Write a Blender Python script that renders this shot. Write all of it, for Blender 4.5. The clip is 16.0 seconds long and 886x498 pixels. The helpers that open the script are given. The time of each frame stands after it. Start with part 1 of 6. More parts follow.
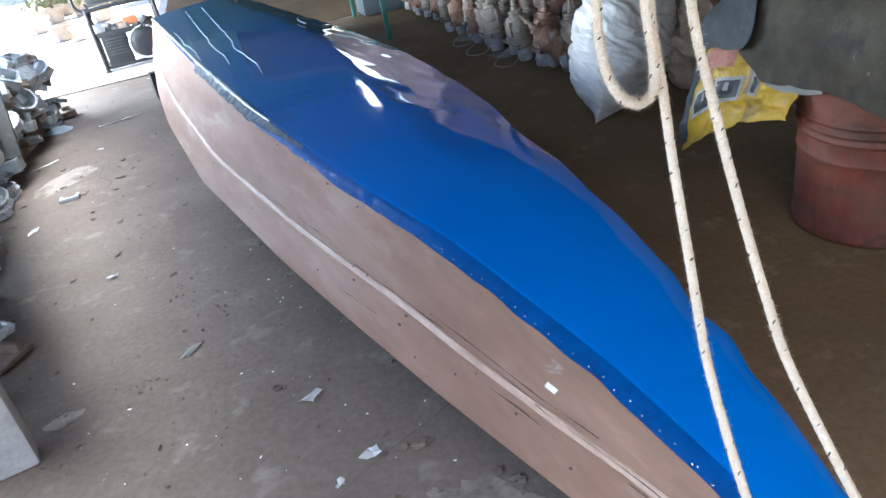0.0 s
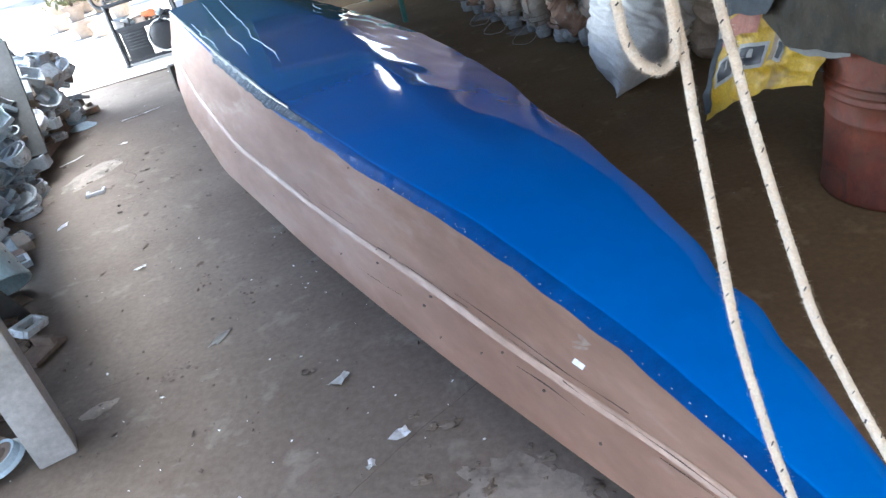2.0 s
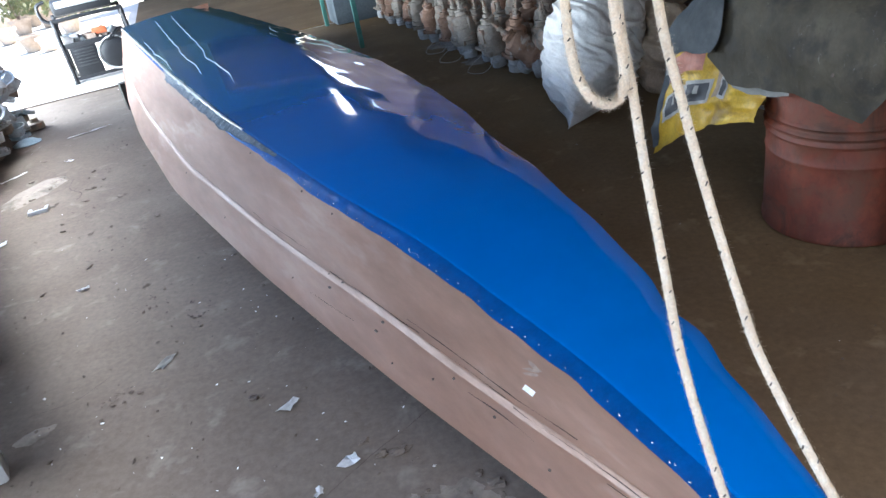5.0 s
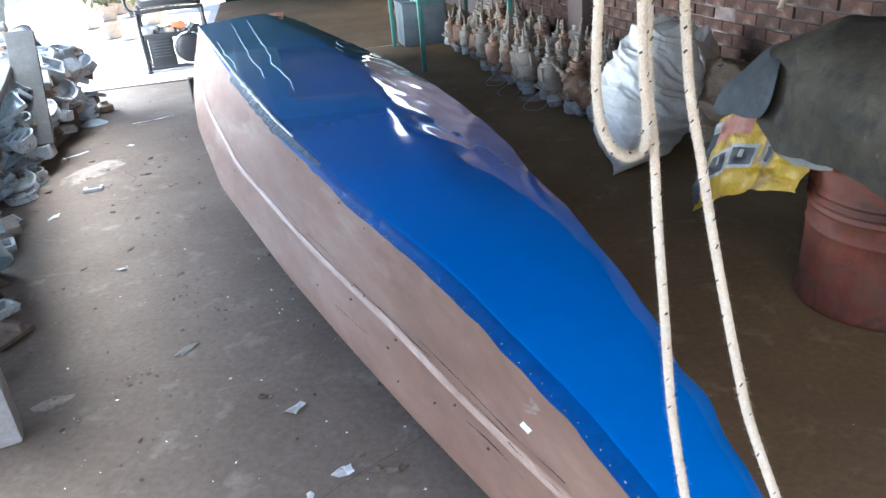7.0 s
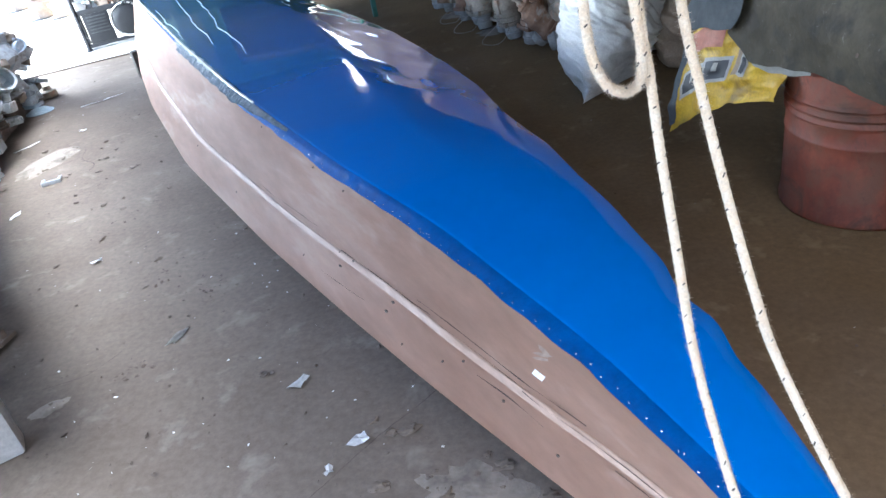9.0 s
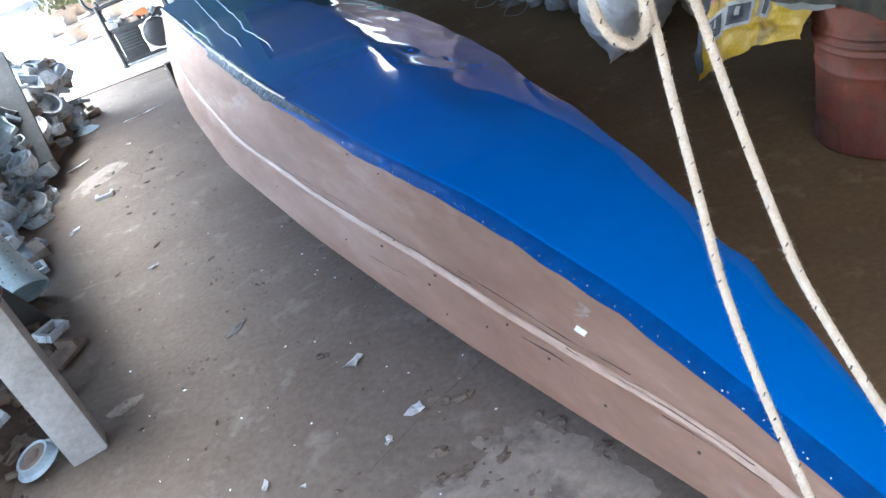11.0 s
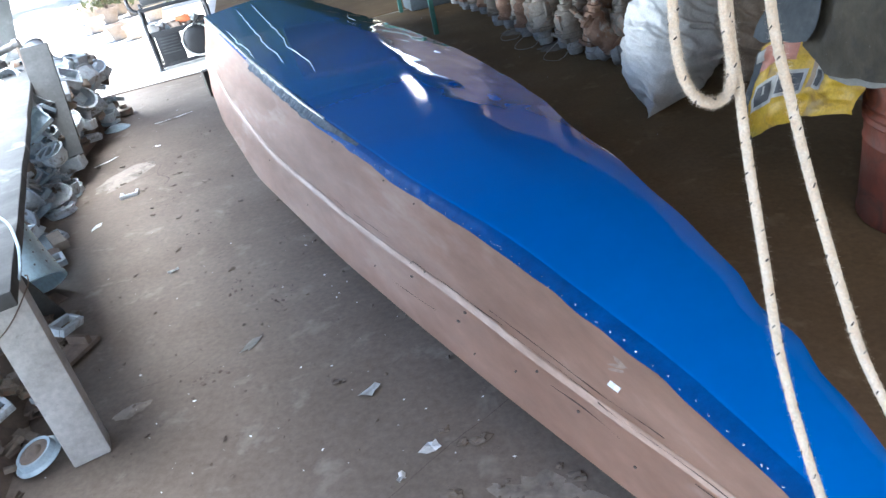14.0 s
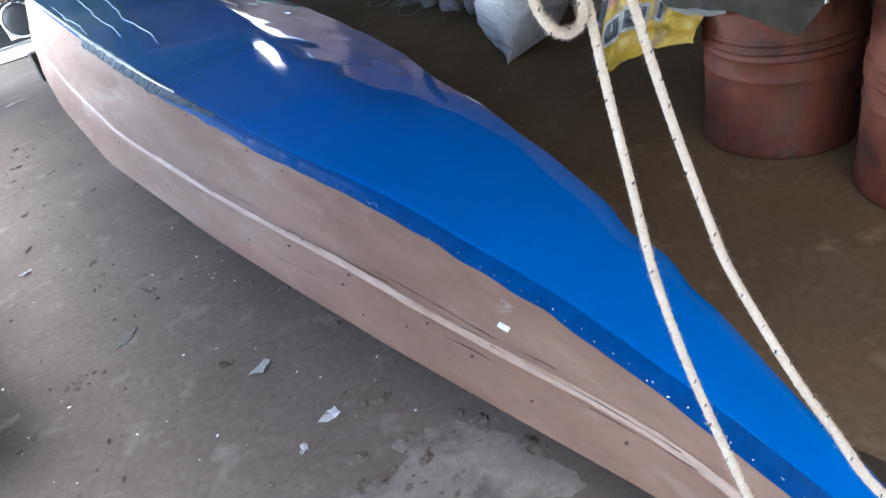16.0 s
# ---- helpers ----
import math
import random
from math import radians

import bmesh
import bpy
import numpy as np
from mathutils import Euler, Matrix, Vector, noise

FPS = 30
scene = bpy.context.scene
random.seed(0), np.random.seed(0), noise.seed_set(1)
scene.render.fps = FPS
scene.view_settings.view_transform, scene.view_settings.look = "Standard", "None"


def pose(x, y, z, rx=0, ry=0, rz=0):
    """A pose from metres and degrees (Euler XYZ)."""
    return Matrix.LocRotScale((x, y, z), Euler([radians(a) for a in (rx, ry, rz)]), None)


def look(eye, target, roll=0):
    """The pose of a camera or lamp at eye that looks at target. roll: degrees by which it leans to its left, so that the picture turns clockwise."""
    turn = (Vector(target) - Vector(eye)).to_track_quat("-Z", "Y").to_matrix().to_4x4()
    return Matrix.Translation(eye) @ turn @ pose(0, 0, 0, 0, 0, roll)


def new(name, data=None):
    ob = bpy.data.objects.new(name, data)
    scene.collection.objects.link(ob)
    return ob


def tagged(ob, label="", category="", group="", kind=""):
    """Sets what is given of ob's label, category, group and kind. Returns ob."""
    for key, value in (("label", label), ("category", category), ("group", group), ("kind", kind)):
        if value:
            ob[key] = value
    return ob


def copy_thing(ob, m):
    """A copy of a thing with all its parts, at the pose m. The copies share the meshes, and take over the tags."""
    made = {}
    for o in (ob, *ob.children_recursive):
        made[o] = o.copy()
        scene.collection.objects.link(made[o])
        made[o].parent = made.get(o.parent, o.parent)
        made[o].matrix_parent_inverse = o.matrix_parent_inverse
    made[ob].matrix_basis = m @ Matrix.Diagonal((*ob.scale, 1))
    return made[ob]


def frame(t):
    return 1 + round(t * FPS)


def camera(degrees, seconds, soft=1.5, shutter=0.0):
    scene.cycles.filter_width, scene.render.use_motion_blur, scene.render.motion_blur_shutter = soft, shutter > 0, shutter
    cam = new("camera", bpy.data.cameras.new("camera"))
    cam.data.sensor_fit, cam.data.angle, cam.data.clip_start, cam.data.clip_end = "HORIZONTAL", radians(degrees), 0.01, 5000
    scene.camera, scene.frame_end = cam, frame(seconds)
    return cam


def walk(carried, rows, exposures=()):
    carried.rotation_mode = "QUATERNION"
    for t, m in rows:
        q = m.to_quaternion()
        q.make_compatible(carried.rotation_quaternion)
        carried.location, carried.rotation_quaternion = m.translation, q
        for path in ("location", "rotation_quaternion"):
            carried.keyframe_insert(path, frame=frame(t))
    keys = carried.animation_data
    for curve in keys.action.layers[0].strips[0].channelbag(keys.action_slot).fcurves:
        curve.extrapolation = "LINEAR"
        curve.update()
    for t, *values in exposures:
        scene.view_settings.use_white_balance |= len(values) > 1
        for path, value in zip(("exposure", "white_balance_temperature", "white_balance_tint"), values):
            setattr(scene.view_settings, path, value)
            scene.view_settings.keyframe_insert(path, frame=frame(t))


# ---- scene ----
cam = camera(63.5, 16.0)
PATH = [
    (0, (0.019, -0.001, 1.508), (-0.153, 1.752, 0.56), -11.2),
    (0.5, (0.007, 0.0, 1.492), (-0.22, 1.736, 0.524), -10.7),
    (1, (0.009, 0.005, 1.494), (-0.21, 1.741, 0.524), -11.4),
    (1.5, (0.013, -0.007, 1.503), (-0.215, 1.731, 0.539), -12.5),
    (2, (0.021, 0.002, 1.493), (-0.225, 1.731, 0.519), -14.3),
    (2.5, (0.028, 0.006, 1.494), (-0.215, 1.745, 0.535), -14.3),
    (3, (0.032, 0.008, 1.493), (-0.195, 1.758, 0.553), -13.8),
    (3.5, (0.028, -0.001, 1.512), (-0.166, 1.758, 0.579), -14.7),
    (6, (0.021, -0.007, 1.49), (-0.07, 1.765, 0.566), -8.3),
    (6.5, (0.036, -0.036, 1.514), (-0.187, 1.754, 0.649), -4.7),
    (7, (0.082, -0.036, 1.507), (-0.131, 1.757, 0.649), -5.0),
    (7.5, (0.07, 0.005, 1.482), (0.063, 1.784, 0.567), -1.6),
    (8, (0.058, 0.06, 1.486), (0.119, 1.786, 0.477), -2.4),
    (8.5, (0.053, 0.034, 1.497), (0.072, 1.793, 0.544), -10.1),
    (9, (0.029, 0.027, 1.52), (-0.123, 1.748, 0.513), -11.3),
    (11.5, (0.064, -0.046, 1.521), (-0.231, 1.645, 0.495), -19.8),
    (12, (0.058, -0.038, 1.523), (-0.185, 1.648, 0.475), -18.1),
    (12.5, (-0.007, -0.002, 1.534), (-0.191, 1.736, 0.561), -12.3),
    (13, (-0.039, 0.0, 1.525), (-0.319, 1.75, 0.597), -12.4),
    (13.5, (-0.046, -0.011, 1.529), (-0.384, 1.73, 0.604), -12.4),
    (14, (-0.031, -0.011, 1.536), (-0.319, 1.73, 0.593), -12.9),
    (14.5, (-0.004, -0.016, 1.53), (-0.291, 1.73, 0.597), -15.3),
    (15, (0.01, -0.019, 1.529), (-0.281, 1.726, 0.596), -16.5),
    (15.5, (0.013, 0.002, 1.514), (-0.151, 1.73, 0.521), -16.5),
    (16, (-0.033, 0.006, 1.502), (-0.016, 1.68, 0.407), -14.6),
]
EXPOSURES = [(0, 2.47, 6080, 10), (3.5, 2.43, 6080, 10), (6, 2.43, 6080, 10), (6.5, 2.52, 6060, 10), (7.2, 2.53, 6040, 10), (8, 2.63, 6000, 10), (9, 2.69, 5950, 10), (11.5, 2.45, 6080, 10), (14.5, 2.43, 6080, 10), (15.5, 2.33, 6080, 10), (16, 2.38, 6000, 10)]
walk(cam, [(t, look(eye, target, roll)) for t, eye, target, roll in PATH], EXPOSURES)

# ---------------------------------------------------------------- world and light

world = bpy.data.worlds.new("sky_world")
scene.world = world
world.use_nodes = True
wn = world.node_tree.nodes
sky = wn.new("ShaderNodeTexSky")
sky.sky_type, sky.sun_disc = "NISHITA", False
SUN_EL, SUN_AZ = radians(62), radians(30)
sky.sun_elevation, sky.sun_rotation = SUN_EL, SUN_AZ
sky.air_density, sky.dust_density = 1.0, 1.5
world.node_tree.links.new(sky.outputs["Color"], wn["Background"].inputs["Color"])
wn["Background"].inputs["Strength"].default_value = 0.15
sun = new("sun", bpy.data.lights.new("sun", "SUN"))
sun.data.energy, sun.data.angle, sun.data.color = 4.5, radians(0.6), (1.0, 0.94, 0.84)
sun_from = Vector((math.sin(SUN_AZ) * math.cos(SUN_EL), math.cos(SUN_AZ) * math.cos(SUN_EL), math.sin(SUN_EL)))
sun.matrix_world = look(sun_from * 30, (0, 0, 0))

# the workshop's own axes: b across (to the brick wall), a along it, turned against the walk's first view
ROOM = pose(0, 0, 0, 0, 0, 18.66)


def at(b, a, z=0.0, rx=0.0, ry=0.0, rz=0.0):
    """A pose in the workshop's axes."""
    return ROOM @ pose(b, a, z, rx, ry, rz)


def opening_light(name, b, a, z, wide, high, watts, rx, rz, color):
    lamp = new(name, bpy.data.lights.new(name, "AREA"))
    lamp.data.shape, lamp.data.size, lamp.data.size_y = "RECTANGLE", wide, high
    lamp.data.energy, lamp.data.color = watts, color
    lamp.matrix_world = at(b, a, z, rx, 0, rz)
    return lamp


# daylight in the open stretches: the long side, near and far, and the street end
opening_light("side_daylight", -3.1, 0.9, 1.75, 4.4, 1.3, 15, 90, -90, (0.92, 0.96, 1.0))
# fill lamp added under an invented gap in the near roof
opening_light("near_gap_daylight", 0.60, -0.90, 2.66, 1.9, 1.25, 13.4, 0, 0, (1.0, 0.91, 0.79)).data.spread = radians(130)
opening_light("far_side_daylight", -3.1, 7.7, 1.22, 3.4, 0.80, 165, 90, -90, (0.86, 0.94, 1.0))
# fill lamp added under the invented gap along the roof's open side
opening_light("roof_gap_daylight", -1.95, 3.3, 2.7, 1.4, 6.0, 45, 0, 0, (0.94, 0.97, 1.0)).data.spread = radians(66)
opening_light("street_daylight", 0.6, -2.9, 1.85, 4.6, 1.6, 8, 90, 0, (1.0, 0.84, 0.66))

# ---------------------------------------------------------------- materials
MATS = {}


def surface(name, tones, rough=0.7, metal=0.0, large=1.5, fine=40.0, bump=0.15, grain=None, random_tone=0.0,
            spot=None, coat=0.0, rough_var=0.15, spec=0.5, bump_scale=None, warp=0.0, stain=None, fine_mix=0.7):
    """A node material: tones mixed at two scales, fine relief, optional stretched grain, spots and piece-to-piece change."""
    m = bpy.data.materials.new(name)
    m.use_nodes = True
    nt = m.node_tree
    nd, ln = nt.nodes, nt.links
    bsdf = nd["Principled BSDF"]
    tc = nd.new("ShaderNodeTexCoord")
    mp = nd.new("ShaderNodeMapping")
    ln.new(tc.outputs["Object"], mp.inputs["Vector"])
    if grain:
        mp.inputs["Scale"].default_value = grain
    oi = nd.new("ShaderNodeObjectInfo")

    def noise_tex(scale, detail, rough_=0.6, src=None, dist=0.0):
        n = nd.new("ShaderNodeTexNoise")
        n.inputs["Scale"].default_value, n.inputs["Detail"].default_value = scale, detail
        n.inputs["Roughness"].default_value, n.inputs["Distortion"].default_value = rough_, dist
        ln.new((src or mp).outputs["Vector"], n.inputs["Vector"])
        return n

    def ramp(src, stops):
        r = nd.new("ShaderNodeValToRGB")
        el = r.color_ramp.elements
        while len(el) < len(stops):
            el.new(0.5)
        for e, (p, c) in zip(el, stops):
            e.position, e.color = p, (*c, 1)
        ln.new(src, r.inputs["Fac"])
        return r

    def mix(kind, fac, a_, b_):
        x = nd.new("ShaderNodeMix")
        x.data_type, x.blend_type = "RGBA", kind
        if isinstance(fac, float):
            x.inputs["Factor"].default_value = fac
        else:
            ln.new(fac, x.inputs["Factor"])
        for sock, v in ((x.inputs[6], a_), (x.inputs[7], b_)):
            if isinstance(v, tuple):
                sock.default_value = (*v, 1)
            else:
                ln.new(v, sock)
        return x.outputs[2]

    big = noise_tex(large, 5.0, 0.62, dist=warp)
    small = noise_tex(fine, 6.0, 0.7)
    k = len(tones)
    stops = [(0.3 + 0.4 * n / max(1, k - 1), t) for n, t in enumerate(tones)]
    col = ramp(big.outputs["Fac"], stops).outputs["Color"]
    fine_ramp = ramp(small.outputs["Fac"], [(0.25, (0.62, 0.62, 0.62)), (0.75, (1.25, 1.25, 1.25))])
    col = mix("MULTIPLY", fine_mix, col, fine_ramp.outputs["Color"])
    if spot:
        tone, scale, lo, hi = spot
        sp = noise_tex(scale, 4.0, 0.65, src=None, dist=0.25)
        mask = ramp(sp.outputs["Fac"], [(lo, (0, 0, 0)), (hi, (1, 1, 1))])
        col = mix("MIX", mask.outputs["Color"], col, tone)
    if stain:
        tone, scale, lo, hi = stain
        sp = noise_tex(scale, 7.0, 0.72, src=None, dist=1.4)
        mask = ramp(sp.outputs["Fac"], [(lo, (0, 0, 0)), (hi, (0.8, 0.8, 0.8))])
        col = mix("MIX", mask.outputs["Color"], col, tone)
    if random_tone:
        hsv = nd.new("ShaderNodeHueSaturation")
        mr = nd.new("ShaderNodeMapRange")
        mr.inputs["To Min"].default_value, mr.inputs["To Max"].default_value = 1 - random_tone, 1 + random_tone
        ln.new(oi.outputs["Random"], mr.inputs["Value"])
        ln.new(mr.outputs["Result"], hsv.inputs["Value"])
        ln.new(col, hsv.inputs["Color"])
        col = hsv.outputs["Color"]
    ln.new(col, bsdf.inputs["Base Color"])
    rr = nd.new("ShaderNodeMapRange")
    rr.inputs["To Min"].default_value, rr.inputs["To Max"].default_value = max(0.02, rough - rough_var), min(1, rough + rough_var)
    ln.new(small.outputs["Fac"], rr.inputs["Value"])
    ln.new(rr.outputs["Result"], bsdf.inputs["Roughness"])
    bsdf.inputs["Metallic"].default_value = metal
    bsdf.inputs["Specular IOR Level"].default_value = spec
    bsdf.inputs["Coat Weight"].default_value = coat
    bsdf.inputs["Coat Roughness"].default_value = 0.035
    bsdf.inputs["Coat IOR"].default_value = 1.52
    if bump:
        bp = nd.new("ShaderNodeBump")
        bp.inputs["Strength"].default_value = bump
        bp.inputs["Distance"].default_value = 0.01
        src = noise_tex(bump_scale, 4.0, 0.6) if bump_scale else small
        ln.new(src.outputs["Fac"], bp.inputs["Height"])
        ln.new(bp.outputs["Normal"], bsdf.inputs["Normal"])
    MATS[name] = m
    return m


FLOOR = surface("trodden_concrete", [(0.120, 0.095, 0.075), (0.152, 0.123, 0.100), (0.190, 0.158, 0.131)], rough=0.8, large=0.9,
                fine=38, bump=0.13, spot=((0.25, 0.22, 0.19), 5.5, 0.58, 0.80), warp=0.15, rough_var=0.12, spec=0.15, stain=((0.085, 0.066, 0.052), 7.5, 0.60, 0.76))


def olive_side(m):
    """The floor turns a darker olive-brown towards the brick wall, across a ragged border."""
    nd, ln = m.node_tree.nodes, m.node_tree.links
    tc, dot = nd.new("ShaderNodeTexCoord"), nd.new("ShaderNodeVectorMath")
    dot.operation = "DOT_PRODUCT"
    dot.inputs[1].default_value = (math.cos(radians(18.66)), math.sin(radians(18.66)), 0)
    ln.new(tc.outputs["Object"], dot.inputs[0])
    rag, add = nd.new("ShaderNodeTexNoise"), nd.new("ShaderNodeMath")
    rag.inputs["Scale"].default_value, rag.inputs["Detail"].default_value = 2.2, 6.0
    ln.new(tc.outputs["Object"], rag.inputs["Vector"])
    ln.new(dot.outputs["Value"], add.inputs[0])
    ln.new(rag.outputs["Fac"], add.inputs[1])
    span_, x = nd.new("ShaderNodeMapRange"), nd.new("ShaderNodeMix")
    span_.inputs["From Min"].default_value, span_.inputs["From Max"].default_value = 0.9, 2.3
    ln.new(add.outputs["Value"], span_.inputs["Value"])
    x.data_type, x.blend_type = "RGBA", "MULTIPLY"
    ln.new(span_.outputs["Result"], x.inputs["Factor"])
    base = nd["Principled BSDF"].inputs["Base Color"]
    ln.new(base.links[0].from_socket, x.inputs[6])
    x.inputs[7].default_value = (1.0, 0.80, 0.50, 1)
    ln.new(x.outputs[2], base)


olive_side(FLOOR)
YARD = surface("pale_yard_concrete", [(0.48, 0.45, 0.40), (0.60, 0.57, 0.51)], rough=0.85, large=0.8, fine=25, bump=0.3)
BRICK = surface("old_red_brick", [(0.038, 0.017, 0.010), (0.084, 0.036, 0.021), (0.140, 0.072, 0.045)], rough=0.88, large=7, fine=70, bump=0.5,
                random_tone=0.35, spot=((0.19, 0.15, 0.125), 6, 0.56, 0.72), stain=((0.05, 0.034, 0.027), 4, 0.52, 0.66))
MORTAR = surface("crumbling_mortar", [(0.036, 0.027, 0.021), (0.070, 0.054, 0.045)], rough=0.92, large=4, fine=60, bump=0.6,
                 spot=((0.27, 0.20, 0.17), 1.6, 0.5, 0.62))
# darkened copy of the plaster, dims its reflection in the blue sheet
DIMPLASTER = surface("dimmed_plaster", [(0.060, 0.040, 0.034), (0.105, 0.074, 0.064)], rough=0.9, large=1.8, fine=30, bump=0.4)
PLASTER = surface("dirty_plaster", [(0.105, 0.078, 0.068), (0.165, 0.126, 0.112)], rough=0.9, large=1.8, fine=30, bump=0.3)
ROOF = surface("sooty_sheet_roof", [(0.013, 0.016, 0.016), (0.027, 0.031, 0.031)], rough=0.75, large=1.2, fine=20, bump=0.2)
DULLSHEET = surface("dull_teal_sheet", [(0.014, 0.024, 0.024), (0.022, 0.036, 0.035)], rough=0.8, large=1.2, fine=20, bump=0.2)
TEALSHEET = surface("teal_screen_sheet", [(0.035, 0.06, 0.06), (0.055, 0.088, 0.085)], rough=0.8, large=1.2, fine=20, bump=0.2)
GREENSHEET = surface("dark_green_sheet", [(0.002, 0.016, 0.014), (0.005, 0.030, 0.026)], rough=0.8, large=2, fine=30, bump=0.2)
BEAM = surface("sooty_roof_timber", [(0.022, 0.017, 0.013), (0.045, 0.035, 0.027)], rough=0.85, large=3, fine=30, bump=0.4, grain=(0.15, 1, 1))
TIMBER = surface("weathered_timber", [(0.16, 0.125, 0.095), (0.26, 0.215, 0.17)], rough=0.8, large=3, fine=30, bump=0.4, grain=(1, 1, 0.15))
PALEWOOD = surface("pale_dusty_timber", [(0.34, 0.325, 0.30), (0.46, 0.445, 0.42), (0.55, 0.54, 0.515)], rough=0.85, large=3.5, fine=45, bump=0.35,
                spot=((0.22, 0.20, 0.18), 11, 0.66, 0.76))
BENCH = surface("dusty_grey_timber", [(0.050, 0.052, 0.050), (0.076, 0.078, 0.075), (0.110, 0.112, 0.108)], rough=0.85, large=3.5, fine=45, bump=0.35,
                spot=((0.20, 0.20, 0.19), 4, 0.58, 0.74))
BLUE = surface("blue_vinyl_sheet", [(0.0, 0.114, 0.43), (0.0, 0.128, 0.475)], rough=0.08, large=1.2, fine=9, bump=0.03, rough_var=0.03,
               coat=1.0, spec=0.2, bump_scale=3.0, fine_mix=0.12)


def dimmed_far_half(m):
    """Paints the weaker light over the sheet's far half as darker teal, with a ragged border."""
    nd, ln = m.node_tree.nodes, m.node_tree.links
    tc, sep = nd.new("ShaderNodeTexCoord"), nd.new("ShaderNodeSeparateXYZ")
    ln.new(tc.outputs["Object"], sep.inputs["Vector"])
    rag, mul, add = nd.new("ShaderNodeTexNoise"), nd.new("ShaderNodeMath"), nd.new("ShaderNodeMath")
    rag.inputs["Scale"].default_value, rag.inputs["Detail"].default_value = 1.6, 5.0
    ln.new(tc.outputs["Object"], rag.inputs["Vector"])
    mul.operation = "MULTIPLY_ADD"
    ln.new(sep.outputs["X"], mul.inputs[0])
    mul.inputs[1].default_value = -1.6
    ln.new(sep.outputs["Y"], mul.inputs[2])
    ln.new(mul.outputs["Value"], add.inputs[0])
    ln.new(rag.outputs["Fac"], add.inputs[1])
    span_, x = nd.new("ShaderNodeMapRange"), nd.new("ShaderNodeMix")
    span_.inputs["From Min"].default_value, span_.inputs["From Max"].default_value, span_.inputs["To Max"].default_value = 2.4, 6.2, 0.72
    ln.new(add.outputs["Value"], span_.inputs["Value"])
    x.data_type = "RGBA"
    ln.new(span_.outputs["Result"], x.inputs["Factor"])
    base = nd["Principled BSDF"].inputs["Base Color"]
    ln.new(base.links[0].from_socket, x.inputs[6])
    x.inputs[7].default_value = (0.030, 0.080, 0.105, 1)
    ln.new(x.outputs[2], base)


dimmed_far_half(BLUE)
# shaded copy of the blue vinyl, for the turned-down edge
SHADEDBLUE = surface("shaded_blue_vinyl_edge", [(0.0, 0.080, 0.31), (0.0, 0.102, 0.385)], rough=0.45, large=5, fine=20, bump=0.22, rough_var=0.1, spec=0.12, bump_scale=22)
PLY = surface("pink_brown_plywood", [(0.335, 0.192, 0.132), (0.455, 0.284, 0.206), (0.56, 0.392, 0.304)], rough=0.6, large=2.4, fine=26, bump=0.06, fine_mix=0.35,
              grain=(1.6, 0.22, 1.6), spot=((0.57, 0.43, 0.35), 4.5, 0.56, 0.76), spec=0.4)
BATTEN = surface("pale_wood_batten", [(0.33, 0.212, 0.152), (0.42, 0.290, 0.222), (0.49, 0.37, 0.30)], rough=0.6, large=3, fine=24, bump=0.2, grain=(2, 0.3, 2))
SCUFF = surface("pale_scuff", [(0.44, 0.32, 0.25), (0.53, 0.42, 0.34)], rough=0.7, large=20, fine=60, bump=0.1)
SEAM = surface("dark_seam_filler", [(0.07, 0.05, 0.04), (0.12, 0.09, 0.07)], rough=0.9, large=20, fine=80, bump=0.3)
STEEL = surface("bright_staple_steel", [(0.72, 0.72, 0.72), (0.85, 0.85, 0.85)], rough=0.25, metal=1.0, fine=90, bump=0)
CREASE = surface("whitened_vinyl_crease", [(0.17, 0.26, 0.31), (0.30, 0.40, 0.44)], rough=0.4, fine=50, bump=0.1)
FILM = surface("crinkled_clear_film", [(0.035, 0.055, 0.075), (0.22, 0.26, 0.30)], rough=0.35, large=30, fine=60, bump=0.25, spec=0.25, rough_var=0.1, bump_scale=60)
WHITE = surface("white_scrap", [(0.72, 0.73, 0.74), (0.84, 0.84, 0.84)], rough=0.6, large=20, fine=60, bump=0.2)
ROPE = surface("off_white_rope", [(0.88, 0.72, 0.54), (0.98, 0.89, 0.76)], rough=0.9, large=60, fine=260, bump=0.9, spec=0.2)
DARK = surface("black_thread", [(0.05, 0.042, 0.034), (0.10, 0.085, 0.07)], rough=0.9, bump=0)
DRUM = surface("red_oxide_drum", [(0.085, 0.022, 0.012), (0.150, 0.036, 0.018), (0.20, 0.064, 0.034)], rough=0.6, large=5, fine=38, bump=0.25,
               spot=((0.11, 0.045, 0.027), 7, 0.49, 0.66), grain=(1, 1, 0.8), spec=0.35, stain=((0.040, 0.020, 0.013), 4.5, 0.50, 0.64))
RUST = surface("rust", [(0.13, 0.06, 0.035), (0.24, 0.12, 0.07)], rough=0.85, large=12, fine=60, bump=0.4)
TARP = surface("mildewed_grey_tarpaulin", [(0.044, 0.035, 0.022), (0.083, 0.069, 0.046), (0.126, 0.107, 0.074)], rough=0.75, large=3.6, fine=34, bump=0.9,
               spot=((0.050, 0.042, 0.033), 8, 0.50, 0.64), bump_scale=13, stain=((0.25, 0.24, 0.215), 26, 0.63, 0.72))
SLATE = surface("blue_grey_canvas", [(0.060, 0.067, 0.072), (0.125, 0.137, 0.146)], rough=0.8, large=6, fine=50, bump=0.3)
PALECANVAS = surface("pale_grey_canvas", [(0.27, 0.26, 0.235), (0.34, 0.33, 0.30)], rough=0.8, large=3, fine=30, bump=0.3)
SACK = surface("white_woven_sack", [(0.50, 0.475, 0.44), (0.70, 0.67, 0.62)], rough=0.55, large=4, fine=120, bump=0.8, bump_scale=15)
